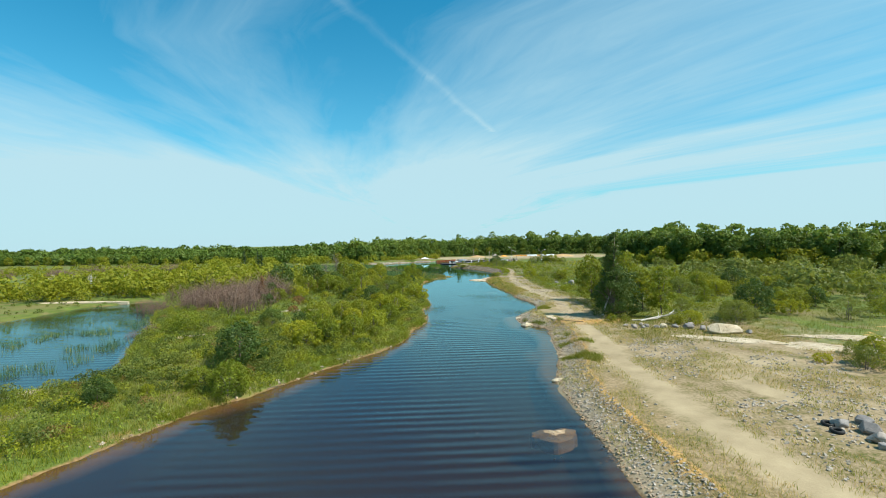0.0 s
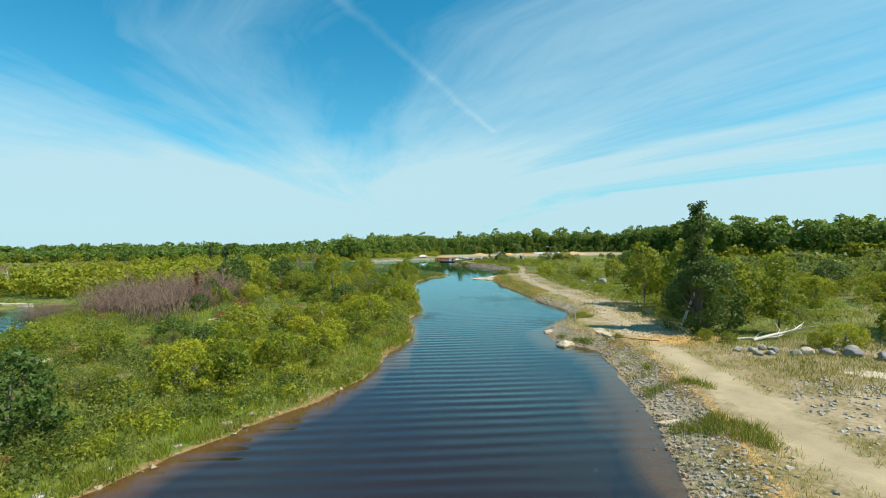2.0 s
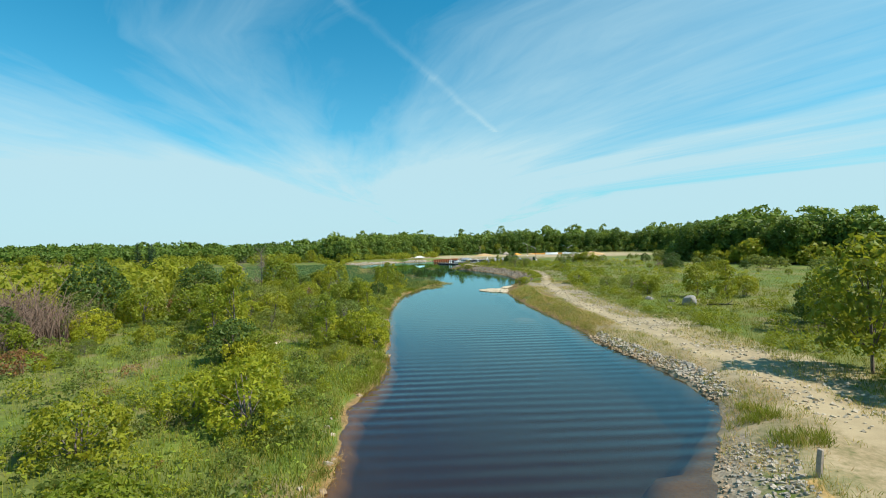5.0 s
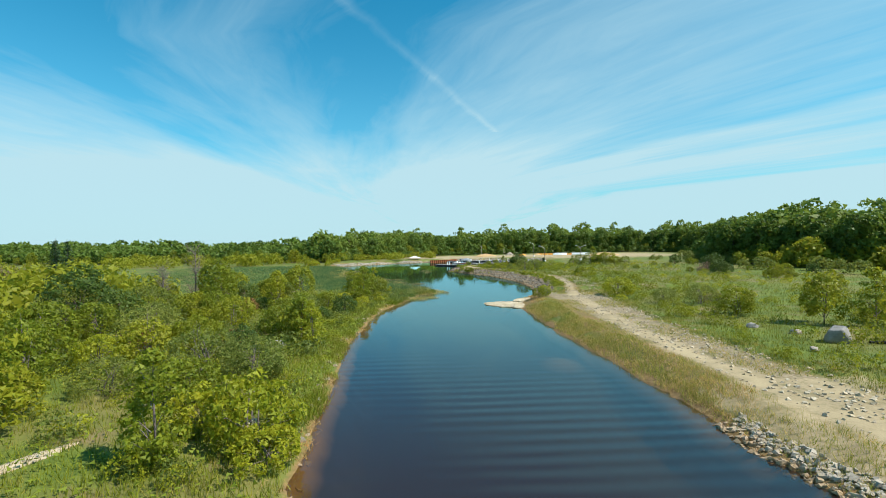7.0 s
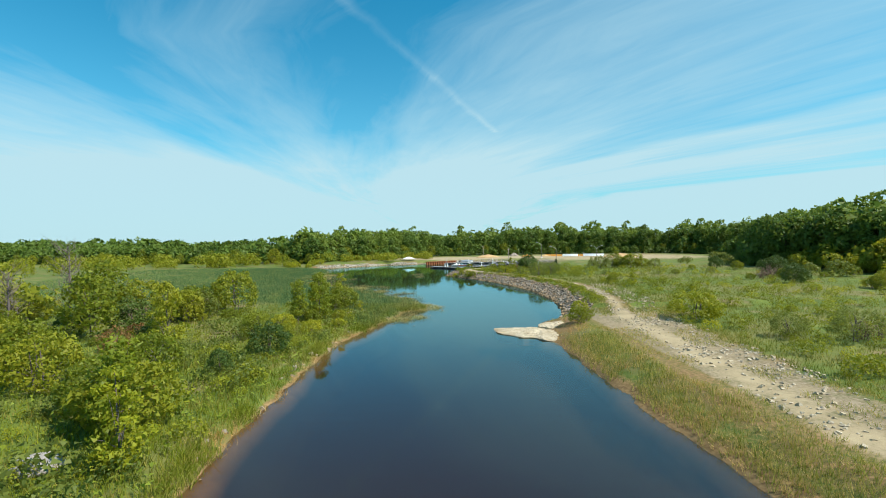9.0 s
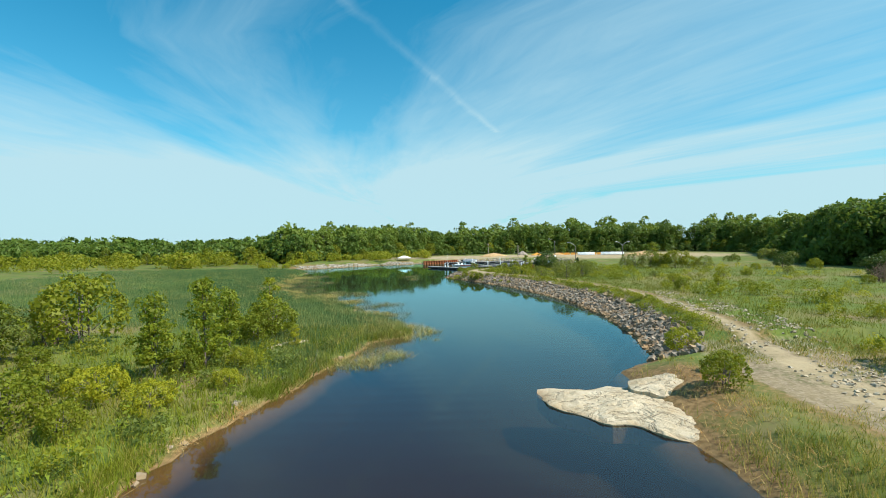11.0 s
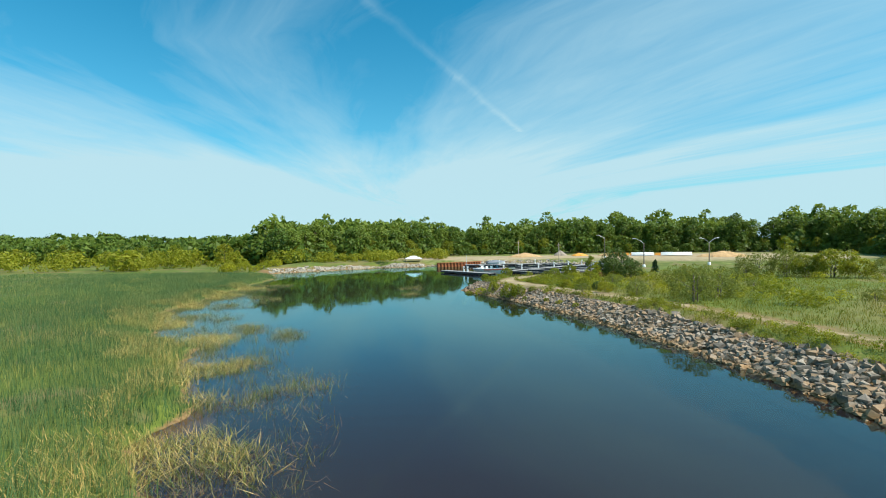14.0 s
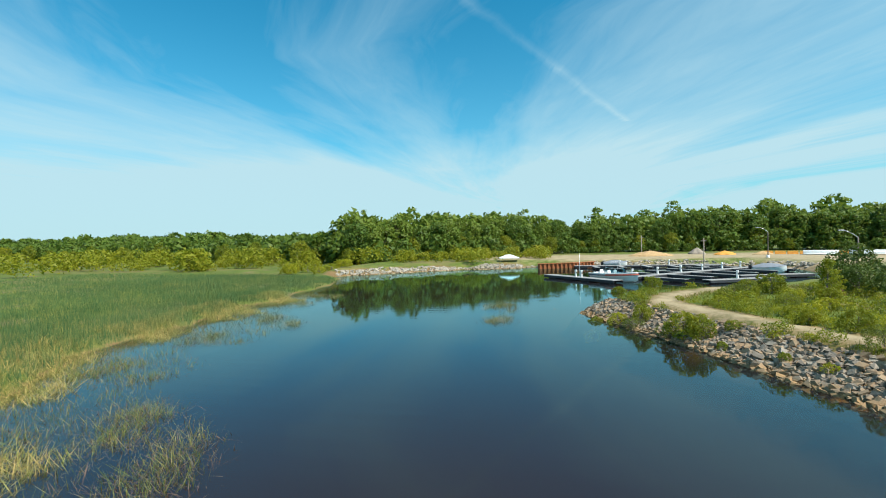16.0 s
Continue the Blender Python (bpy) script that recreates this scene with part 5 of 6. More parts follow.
for k, (x, y, a, lab) in enumerate(((29.5, 51.4, 0.7, "blue-grey angular boulder in a row"), (30.6, 50.4, 0.6, "grey angular boulder in a row"), (28.4, 52.2, 0.55, "grey angular boulder in a row"), (27.2, 52.4, 0.6, "tan angular boulder in a row"), (30.2, 52.2, 0.7, "pale angular boulder in a row"), (34.3, 48.2, 0.5, "grey angular boulder in a row"))):
    boulder(x, y, a, a * 0.7, a * 0.6, 10 + k, k * 50, BOULDER if k != 3 else SLAB, lab)
for k, (x, y, a) in enumerate(((22.2, 24.2, 0.5), (22.9, 23.2, 0.6), (22.3, 22.2, 0.5), (23.4, 21.9, 0.7), (23.6, 24.2, 0.5), (21.9, 21.4, 0.35))):
    boulder(x, y, a, a * 0.8, a * 0.75, 30 + k, k * 70, BOULDER, "grey and tan boulder piled beside the gravel")
boulder(33.0, 104.0, 0.95, 0.8, 0.85, 50, 10, BOULDER, "large pinkish-grey boulder in the meadow")
boulder(31.3, 109.9, 0.6, 0.4, 0.3, 51, 10, BOULDER, "pale grey rock in the grass")
boulder(29.6, 102.0, 0.3, 0.3, 0.25, 52, 10, BOULDER, "pale grey rock in the grass")
boulder(32.6, 107.2, 0.5, 0.4, 0.25, 53, 10, BOULDER, "pale grey rock in the grass")
boulder(-6.4, 109.8, 0.95, 0.7, 0.4, 54, 10, BOULDER, "pale grey boulder half hidden in grass")
boulder(-2.6, 93.8, 0.6, 0.5, 0.3, 55, 10, SLAB, "pale boulder half hidden in grass")
for k, (x, y) in enumerate(((24.3, 53.6), (25.0, 52.8), (25.7, 53.4), (24.0, 52.6), (26.4, 52.4), (23.4, 53.8), (25.4, 54.2), (26.0, 54.0))):
    boulder(x, y, 0.4, 0.3, 0.25, 60 + k, k * 40, BOULDER, "dark grey broken rock in a rubble heap")

# ---- grass, herbs, reeds ----


def blades(name, places, tall, wide, mat, seed, per=4, lean=0.35, spreading=0.12):
    """Tufts of narrow leaves: three corners each."""
    r = np.random.RandomState(seed)
    p = np.repeat(np.asarray(places), per, 0)
    n = len(p)
    p = p + np.concatenate([r.normal(0, spreading, (n, 2)), np.zeros((n, 1))], 1)
    t = np.asarray(tall)
    h = (np.repeat(t, per) if t.ndim else np.full(n, t)) * r.uniform(0.55, 1.2, n)
    a = r.uniform(0, 6.283, n)
    w = wide * r.uniform(0.6, 1.4, n)
    side = np.stack([np.cos(a) * w, np.sin(a) * w, np.zeros(n)], 1)
    tip = p + np.stack([r.normal(0, lean, n) * h, r.normal(0, lean, n) * h, h], 1)
    v = np.stack([p - side - [0, 0, 0.05], p + side - [0, 0, 0.05], tip], 1).reshape(-1, 3)
    return soup(name, v, np.arange(n * 3).reshape(-1, 3), mat)


def sow(count, box, test, seed):
    """Places on the ground within a box that pass a test of x, y and metres to the water."""
    r = np.random.RandomState(seed)
    out = np.zeros((0, 3))
    while len(out) < count:
        x, y = r.uniform(box[0], box[1], count), r.uniform(box[2], box[3], count)
        d = on_grid(D, x, y)
        ok = test(x, y, d, r)
        out = np.vstack([out, np.stack([x, y, on_grid(GZ, x, y)], 1)[ok]])
    return out[:count]


def bank_fall(x, y, d, r):
    return (d > 0.2 + 0.25 * waves(x, y, 23, 6.0)) & (r.rand(len(x)) < np.exp(-d / 8.0) + 0.05)


g = sow(70000, (-46, 7, 16, 150), bank_fall, 1)
tagged(blades("bank_grass", g, 0.42, 0.016, GRASS, 1, 3), "lush green grass on the river bank", "grass", kind="stuff")
g = sow(16000, (-60, 8, 14, 141), lambda x, y, d, r: (d > 0.6) & (r.rand(len(x)) < np.exp(-d / 14.0)), 2)
r2 = np.random.RandomState(9)
g2 = np.repeat(g, 2, 0) + np.concatenate([r2.normal(0, 0.15, (len(g) * 2, 2)), r2.uniform(0.1, 0.5, (len(g) * 2, 1))], 1)
v, f = leaf_cards(r2, g2, np.tile([0.0, 0.0, 1.0], (len(g2), 1)), 0.085)
tagged(soup("herbs", v, f, leaf_material("herb_leaves", (0.085, 0.15, 0.016), (0.20, 0.27, 0.03), (0.27, 0.30, 0.03))), "low leafy green herbs on the bank", "herbs", kind="stuff")
g = sow(5200, (-24, 7, 16, 150), lambda x, y, d, r: (d > 0.0) & (d < 0.9) & (waves(x, y, 51, 4.0) > 0.1), 20)
tagged(blades("shore_fringe", g, 0.36, 0.016, GRASS, 20, 4, 0.6), "grass hanging over the water's edge", "grass", kind="stuff")
g = sow(60000, (14, 84, 44, 212), lambda x, y, d, r: (d > 0.5) & (r.rand(len(x)) < np.exp(-np.abs(x - 22) / 26)) & (on_grid(TD, x, y) > np.where(y < 98 * U, 3.4, 1.0)) & ~((x < 23) & (y > 128) & (y < 142)) & ~((x < 22) & (y < 82)) & (riprap_zone(x, y) * (d < 2.4) < 0.5), 3)
tagged(blades("meadow_grass", g, 0.32, 0.014, MEADOW, 3, 3), "green and tawny meadow grass beside the track", "grass", kind="stuff")
g = sow(3000, (15, 24, 60, 142), lambda x, y, d, r: (d > 0.1) & ~((x < 22) & (y > 129) & (y < 141) & (r.rand(len(x)) > 0.06)) & (d < 3.0) & (waves(x, y, 41, 3.0) > -0.5) & ((y > 95) | (r.rand(len(x)) < 0.2)) & (y > 45 * U) & (y < 99.5 * U), 4)
tagged(blades("shore_grass", g, 0.32, 0.011, DRYGRASS, 4, 6), "green grass fringe between track and water", "grass", kind="stuff")
g = sow(900, (10, 19, 36, 84), lambda x, y, d, r: (d > 0.4) & (d < 3.5) & (waves(x, y, 43, 2.5) > 0.35), 14)
tagged(blades("shore_tufts", g, 0.34, 0.016, GRASS, 14, 7, 0.5, 0.16), "scattered grass tufts on the gravel shore", "grass", kind="stuff")
g = sow(20000, (9, 42, 12, 142), lambda x, y, d, r: (d > 0.3) & (waves(x, y, 12, 5.0) > -0.05) & (on_grid(TD, x, y) > 0.9) & (on_grid(TD, x, y) < np.where(y > 62, 5.5, 99)), 5)
tagged(blades("dry_weeds", g, 0.22, 0.014, DRYGRASS, 5, 4, 0.6), "sparse dry weeds on bare gravelly ground", "weeds", kind="stuff")
g = sow(1800, (12, 26, 44, 64), lambda x, y, d, r: (np.abs(d - 2.4) < 0.5) | (((x - 21) / 5.5) ** 2 + ((y - 58) / 2.6) ** 2 < 1), 6)
g = np.vstack([g, sow(900, (8, 16, 12, 50), lambda x, y, d, r: np.abs(d - 2.4) < 0.35, 7)])
tagged(blades("straw_drift", g, 0.06, 0.02, STRAW, 6, 6, 3.0, 0.2), "washed-up orange straw lying on the sand", "straw", kind="stuff")

g = sow(2600, (-26, 7, 18, 150), lambda x, y, d, r: (d > 0.02) & (d < 0.75) & (waves(x, y, 52, 3.0) > 0.0), 26)
tagged(blades("shore_straw", g, 0.16, 0.012, STRAW, 26, 5, 1.4, 0.2), "dead orange grass along the muddy edge", "straw", kind="stuff")
g = sow(1500, (14, 22, 62, 142), lambda x, y, d, r: (d > 0.1) & (d < 3.2) & (waves(x, y, 53, 2.5) > 0.1), 27)
tagged(blades("bank_straw", g, 0.14, 0.014, STRAW, 27, 5, 1.6, 0.22), "dead tan grass between track and water", "straw", kind="stuff")

MARSH_EDGE = 137.0


def marsh(x, y, d, r):
    return (d > 0.1) & (r.rand(len(x)) < np.exp(-np.maximum(d - 2, 0) / 26.0))


g = sow(76000, (-75, 7, MARSH_EDGE, 236), lambda x, y, d, r: marsh(x, y, d, r) & (x < 7) & ((y > 143) | (d < 3.0)) & ~((x < -3) & (y < 150)), 8)
tall = 0.56 + 0.2 * waves(g[:, 0], g[:, 1], 21, 12.0)
tagged(blades("reeds", g, tall, 0.010, REED, 8, 3, 0.16, 0.18), "dense stand of green reeds in the marsh", "reeds", kind="stuff")
g = sow(7500, (-22, 9, 140, 215), lambda x, y, d, r: (d > -2.6) & (d < 2.8) & (waves(x, y, 31, 3.0) + 0.12 * d > 0.0), 9)
g[:, 2] = np.maximum(g[:, 2], -0.04)
tagged(blades("dead_reeds", g, 0.36, 0.015, STRAW_GREEN, 9, 4, 1.0, 0.28), "broken tan dead reeds at the marsh edge", "reeds", kind="stuff")
WEED = grass_material("water_rushes", (0.09, 0.13, 0.03), (0.20, 0.22, 0.05), (0.40, 0.32, 0.12), 0.7, 1.1)
g = sow(3400, (-22, 9, 140, 215), lambda x, y, d, r: (d < -0.1) & (d > -6.5 - 4 * (waves(x, y, 35, 9.0))) & (x < 6) & (r.rand(len(x)) < np.clip(waves(x, y, 33, 2.2) - 0.05, 0.05, 0.6)), 10)
g[:, 2] = -0.05
tagged(blades("water_weeds", g, 0.40, 0.009, WEED, 10, 4, 0.6, 0.2), "clumps of green rushes standing in shallow water", "rushes", kind="stuff")
g2 = g[::2].copy()
tagged(blades("drowned_twigs", g[1::2], 0.22, 0.014, TWIG_RED, 12, 5, 1.6, 0.5), "tangled brown dead stalks in the shallows", "stalks", kind="stuff")
tagged(blades("floating_straw", g2, 0.05, 0.014, STRAW, 11, 4, 5.0, 0.4), "dead stalks floating on the water", "straw", kind="stuff")

g = sow(900, (-52, -27, 38, 96), lambda x, y, d, r: (d < -0.2) & (waves(x, y, 37, 4.0) > 0.25), 13)
g[:, 2] = -0.05
tagged(blades("pond_reeds", g, 0.7, 0.016, REED, 13, 5, 0.25, 0.25), "thin green reeds standing in the pond", "reeds", kind="stuff")

# ---- the marina ----
DOCK_TOP = simple("weathered_decking", (0.27, 0.265, 0.255), 0.85, 0, 0.2, 4.0, 0.004)
DOCK_SIDE = simple("dark_fascia", (0.035, 0.035, 0.04), 0.6)
FLOAT = simple("black_float", (0.02, 0.02, 0.022), 0.5)
WHITE = simple("white_gelcoat", (0.78, 0.78, 0.76), 0.35, 0, 0.06)
NAVY = simple("dark_blue_hull", (0.06, 0.09, 0.14), 0.3)
RED = simple("red_stripe", (0.55, 0.13, 0.09), 0.4)
GREY_COVER = simple("grey_cover", (0.20, 0.22, 0.25), 0.8, 0, 0.2, 2.0)
STEEL = simple("galvanised_steel", (0.45, 0.46, 0.47), 0.45, 0.8, 0.1)
POLE_BROWN = simple("brown_pole", (0.16, 0.13, 0.11), 0.6)
RUST = simple("rusty_steel", (0.33, 0.105, 0.04), 0.8, 0.1, 0.35, 2.5, 0.01)
DIRT = simple("ochre_dirt", (0.46, 0.30, 0.15), 0.95, 0, 0.25, 1.5, 0.08)
ORANGE = simple("orange_plastic", (0.70, 0.30, 0.05), 0.6, 0, 0.2)
PIPE = simple("pale_pipe", (0.70, 0.74, 0.76), 0.4, 0, 0.08)
TIMBER = simple("grey_timber", (0.30, 0.25, 0.20), 0.9, 0, 0.3, 6.0, 0.01)
RUBBER = simple("black_rubber", (0.02, 0.02, 0.02), 0.7)
m = Nodes("tinted_windshield")
g_ = m.add("ShaderNodeBsdfGlass", Color=rgb(0.55, 0.68, 0.72), Roughness=0.02, IOR=1.1)
SCREEN = m.done(g_.outputs[0])


def box(x0, y0, z0, x1, y1, z1, bevel=0.0):
    """Corners and faces of a box with bevelled edges."""
    bm = bmesh.new()
    bmesh.ops.create_cube(bm, size=1.0)
    for v in bm.verts:
        v.co = Vector(((x0 + x1) / 2 + v.co.x * (x1 - x0), (y0 + y1) / 2 + v.co.y * (y1 - y0), (z0 + z1) / 2 + v.co.z * (z1 - z0)))
    if bevel:
        bmesh.ops.bevel(bm, geom=list(bm.edges), offset=bevel, segments=1, affect="EDGES")
    bm.verts.index_update()
    vs, fs = [v.co.copy() for v in bm.verts], [tuple(v.index for v in f.verts) for f in bm.faces]
    bm.free()
    return vs, fs


def dock(ax, ay, bx, by, wide, label, group="floating docks"):
    """A floating dock from a to b: deck, dark fascias and floats."""
    ln, turn = math.hypot(bx - ax, by - ay), math.degrees(math.atan2(by - ay, bx - ax))
    ob = new("dock")
    ob.matrix_basis = pose(ax, ay, 0, 0, 0, turn)
    h = wide / 2
    part("deck", *box(0, -h, 0.40, ln, h, 0.46, 0.01), DOCK_TOP, ob, "", False)
    for s in (-1, 1):
        part("fascia", *box(0, s * (h - 0.06) - 0.05, 0.10, ln, s * (h - 0.06) + 0.05, 0.395, 0.01), DOCK_SIDE, ob, "", False)
    n = max(2, int(ln / 3))
    for k in range(n):
        x = (k + 0.5) * ln / n
        part("float", *box(x - 0.8, -h + 0.16, -0.25, x + 0.8, h - 0.16, 0.39, 0.05), FLOAT, ob, "", False)
    return tagged(ob, label, "dock", group)


GREY_DOCK = "grey floating dock with dark sides"
wx0, wy0, wdx, wdy = 19.0, 234.6, 0.726, 0.688
fx, fy = 0.66, -0.75
dock(8.5, 240.0, 17.2, 229.4, 1.7, "long grey floating dock beside the moored boat")
dock(wx0, wy0, wx0 + 33 * wdx, wy0 + 33 * wdy, 1.5, "long grey floating walkway of the marina")
for k in range(6):
    x, y = wx0 + (2.5 + 5.6 * k) * wdx, wy0 + (2.5 + 5.6 * k) * wdy
    dock(x + fx * 0.8, y + fy * 0.8, x + fx * 7.2, y + fy * 7.2, 0.7, "narrow grey finger dock", "finger docks")
    dock(x - fx * 0.8, y - fy * 0.8, x - fx * 7.2, y - fy * 7.2, 0.7, "narrow grey finger dock", "finger docks")
dock(13.4, 263.2, 40.0, 264.4, 1.7, "grey floating dock along the far bank")
for k in range(5):
    dock(17 + 4.6 * k, 262.3 + 0.2 * k, 17.3 + 4.6 * k, 256.8 + 0.2 * k, 0.9, "narrow grey finger dock", "finger docks")
dock(27.4, 229.8, 36.5, 234.2, 1.4, "grey floating dock near the grassy point")
dock(33.5, 237.4, 43.5, 240.4, 1.4, "grey floating dock near the grassy point")


def pedestal(x, y, z=0.462):
    ob = new("power_pedestal")
    ob.matrix_basis = pose(x, y, z, 0, 0, 40)
    part("post", *box(-0.11, -0.11, 0, 0.11, 0.11, 0.85, 0.02), WHITE, ob, "", False)
    part("cap", *box(-0.15, -0.15, 0.855, 0.15, 0.15, 1.0, 0.05), WHITE, ob, "", False)
    part("outlet", *box(-0.07, -0.14, 0.5, 0.07, -0.112, 0.7, 0.005), DOCK_SIDE, ob, "", False)
    return tagged(ob, "white power pedestal standing on a dock", "pedestal", "power pedestals")


for k in range(6):
    pedestal(wx0 + (2.0 + 5.6 * k) * wdx - fx * 0.7, wy0 + (2.0 + 5.6 * k) * wdy - fy * 0.7)
for x, y in ((12.3, 234.9), (13.0, 234.0), (22.0, 263.6), (31.0, 264.0), (31.5, 231.8)):
    pedestal(x, y)


def hull(length, beam, deep, free, sheer=0.25):
    """A lofted vee hull, bow towards +x."""
    vs, fs, n, k = [], [], 14, 7
    for i in range(n + 1):
        t = i / n
        w = beam / 2 * (1 - max(0, (t - 0.45) / 0.55) ** 2.2)
        top = free + sheer * t ** 2
        keel = -deep * (1 - max(0, (t - 0.6) / 0.4) ** 2 * 1.2)
        for j in range(k):
            u = j / (k - 1)
            s = 2 * u - 1
            q = abs(s)
            z = keel + (top - keel) * (0.35 * q if q < 0.67 else 0.2345 + (q - 0.67) / 0.33 * 0.7655)
            vs.append(Vector((-length / 2 + length * t, s * w * (1.0 if q > 0.6 else 0.92) + 0.001 * s, z)))
    for i in range(n):
        for j in range(k - 1):
            fs.append((i * k + j, i * k + j + 1, (i + 1) * k + j + 1, (i + 1) * k + j))
    fs.append(tuple(range(k - 1, -1, -1)))
    return vs, fs, n, k


def deck_of(vs, n, k, drop, inset=1.0):
    out, fs = [], []
    for i in range(n + 1):
        a, b = vs[i * k], vs[i * k + k - 1]
        for q in (0, 0.5, 1):
            p = a.lerp(b, q)
            out.append(Vector((p.x, p.y * inset, p.z - drop + (0.06 if q == 0.5 else 0))))
    for i in range(n):
        for q in range(2):
            fs.append((i * 3 + q, (i + 1) * 3 + q, (i + 1) * 3 + q + 1, i * 3 + q + 1))
    return out, fs


def runabout(x, y, turn):
    ob = new("motorboat")
    ob.matrix_basis = pose(x, y, 0.2, 0, 0, turn) @ Matrix.Diagonal((1.12, 1.12, 1.2, 1))
    vs, fs, n, k = hull(6.6, 2.35, 0.45, 0.62)
    part("hull", vs, fs, WHITE, ob, "white hull")
    v, f = deck_of(vs, n, k, -0.005)
    part("foredeck", [p for p in v], [q for q in f if min(v[i].x for i in q) > 0.55], WHITE, ob, "white foredeck")
    v2, f2 = deck_of(vs, n, k, 0.38, 0.9)
    part("cockpit_floor", v2, [q for q in f2 if max(v2[i].x for i in q) < 0.75], WHITE, ob)
    for s in (-1, 1):
        rail = [(vs[i * k + (0 if s < 0 else k - 1)].x, vs[i * k + (0 if s < 0 else k - 1)].y, vs[i * k].z + 0.03) for i in range(n + 1)]
        part("gunwale", *tube(rail, [0.06] * len(rail), 6), WHITE, ob)
        part("stripe", *tube([(p[0], p[1] * 1.015, p[2] - 0.16) for p in rail[6:]], [0.10] * len(rail[6:]), 5), RED, ob, "red bow stripe")
        part("stripe", *tube([(p[0], p[1] * 1.01, p[2] - 0.17) for p in rail[:7]], [0.06] * 7, 5), NAVY, ob, "dark blue side stripe")
    pts = [(0.35, -1.0, 0.72), (1.0, -0.72, 0.78), (1.35, 0, 0.8), (1.0, 0.72, 0.78), (0.35, 1.0, 0.72)]
    wv = [Vector(p) for p in pts] + [Vector((p[0] - 0.42, p[1] * 0.93, p[2] + 0.52)) for p in pts] + [Vector((p[0] - 0.02, p[1], p[2])) for p in pts] + [Vector((p[0] - 0.44, p[1] * 0.93, p[2] + 0.52)) for p in pts]
    part("windshield", wv, [(i, i + 1, i + 6, i + 5) for i in range(4)] + [(i + 11, i + 10, i + 15, i + 16) for i in range(4)], SCREEN, ob, "", False)
    part("windshield_frame", *tube([tuple(p) for p in wv[5:10]], [0.025] * 5, 5), STEEL, ob)
    for sx, sy in ((-0.3, -0.5), (-0.3, 0.5), (-2.0, 0.0)):
        part("seat", *merge([box(sx - 0.3, sy - 0.28, 0.22, sx + 0.3, sy + 0.28, 0.62, 0.06), box(sx - 0.36, sy - 0.28, 0.5, sx - 0.22, sy + 0.28, 1.05, 0.05)]), WHITE, ob, "", False)
    part("engine_cover", *box(-3.1, -0.7, 0.2, -2.45, 0.7, 0.75, 0.1), WHITE, ob, "", False)
    part("swim_platform", *box(-3.75, -0.9, 0.12, -3.32, 0.9, 0.2, 0.03), DOCK_SIDE, ob, "", False)
    part("tower", *merge([tube([(-0.9, s * 1.05, 0.65), (-0.6, s * 0.95, 1.5), (-0.2, s * 0.6, 1.95), (-0.2, 0, 2.0)], [0.035] * 4, 6) for s in (-1, 1)]), STEEL, ob)
    return tagged(ob, "white motorboat with red bow stripe and windshield moored at dock", "boat")


runabout(17.4, 233.4, -51)


def covered_boat(x, y, turn, length, label):
    ob = new("covered_boat")
    ob.matrix_basis = pose(x, y, 0.12, 0, 0, turn)
    vs, fs, n, k = hull(length, 2.2, 0.4, 0.6)
    part("hull", vs, fs, WHITE, ob, "white hull")
    v, f = deck_of(vs, n, k, -0.02, 1.03)
    for i, p in enumerate(v):
        if i % 3 == 1:
            p.z += 0.55 * math.sin(math.pi * min(1, max(0.05, (i // 3) / n)) ** 0.8)
    part("tarpaulin", v, f, GREY_COVER, ob, "grey fitted tarpaulin")
    part("motor", *merge([box(-length / 2 - 0.45, -0.2, 0.3, -length / 2 - 0.02, 0.2, 1.0, 0.08), box(-length / 2 - 0.3, -0.06, -0.4, -length / 2 - 0.15, 0.06, 0.31, 0.02)]), FLOAT, ob, "black outboard motor", False)
    return tagged(ob, label, "boat")


covered_boat(42.4, 250.2, -12, 4.6, "moored boat under a grey cover")
covered_boat(21.5, 266.2, 4, 4.6, "small pale boat under a cover by the far dock")


def sheet_wall(points, top):
    """Corrugated rusty steel piles with a cap, at the water's edge."""
    ob = new("sheet_pile_wall")
    for (ax, ay), (bx, by) in zip(points, points[1:]):
        ln = math.hypot(bx - ax, by - ay)
        n = max(1, round(ln / 0.9))
        turn = math.atan2(by - ay, bx - ax)
        prof = [(0, 0), (0.12, 0), (0.30, -0.28), (0.60, -0.28), (0.78, 0), (0.9, 0)]
        for i in range(n):
            vs = []
            for z in (-1.2, top):
                for off in (0, 0.03):
                    for px, py in prof:
                        lx, ly = (px / 0.9 + i) * ln / n, py + off
                        vs.append((ax + lx * math.cos(turn) - ly * math.sin(turn), ay + lx * math.sin(turn) + ly * math.cos(turn), z))
            k = len(prof)
            fs = [(j, j + 1, 2 * k + j + 1, 2 * k + j) for j in range(k - 1)] + [(k + j + 1, k + j, 3 * k + j, 3 * k + j + 1) for j in range(k - 1)] + [(2 * k + j, 2 * k + j + 1, 3 * k + j + 1, 3 * k + j) for j in range(k - 1)]
            part("sheet_pile", vs, fs, RUST, ob, "", False)
        v, f = box(0, -0.36, top + 0.004, ln, 0.12, top + 0.14, 0.02)
        c, s = math.cos(turn), math.sin(turn)
        part("cap_beam", [(ax + p.x * c - p.y * s, ay + p.x * s + p.y * c, p.z) for p in v], f, RUST, ob, "", False)
    return tagged(ob, "rust-red corrugated steel retaining wall at the water", "retaining wall")


sheet_wall([(6.4, 260.2), (12.9, 263.2), (17.6, 267.6)], 0.95)


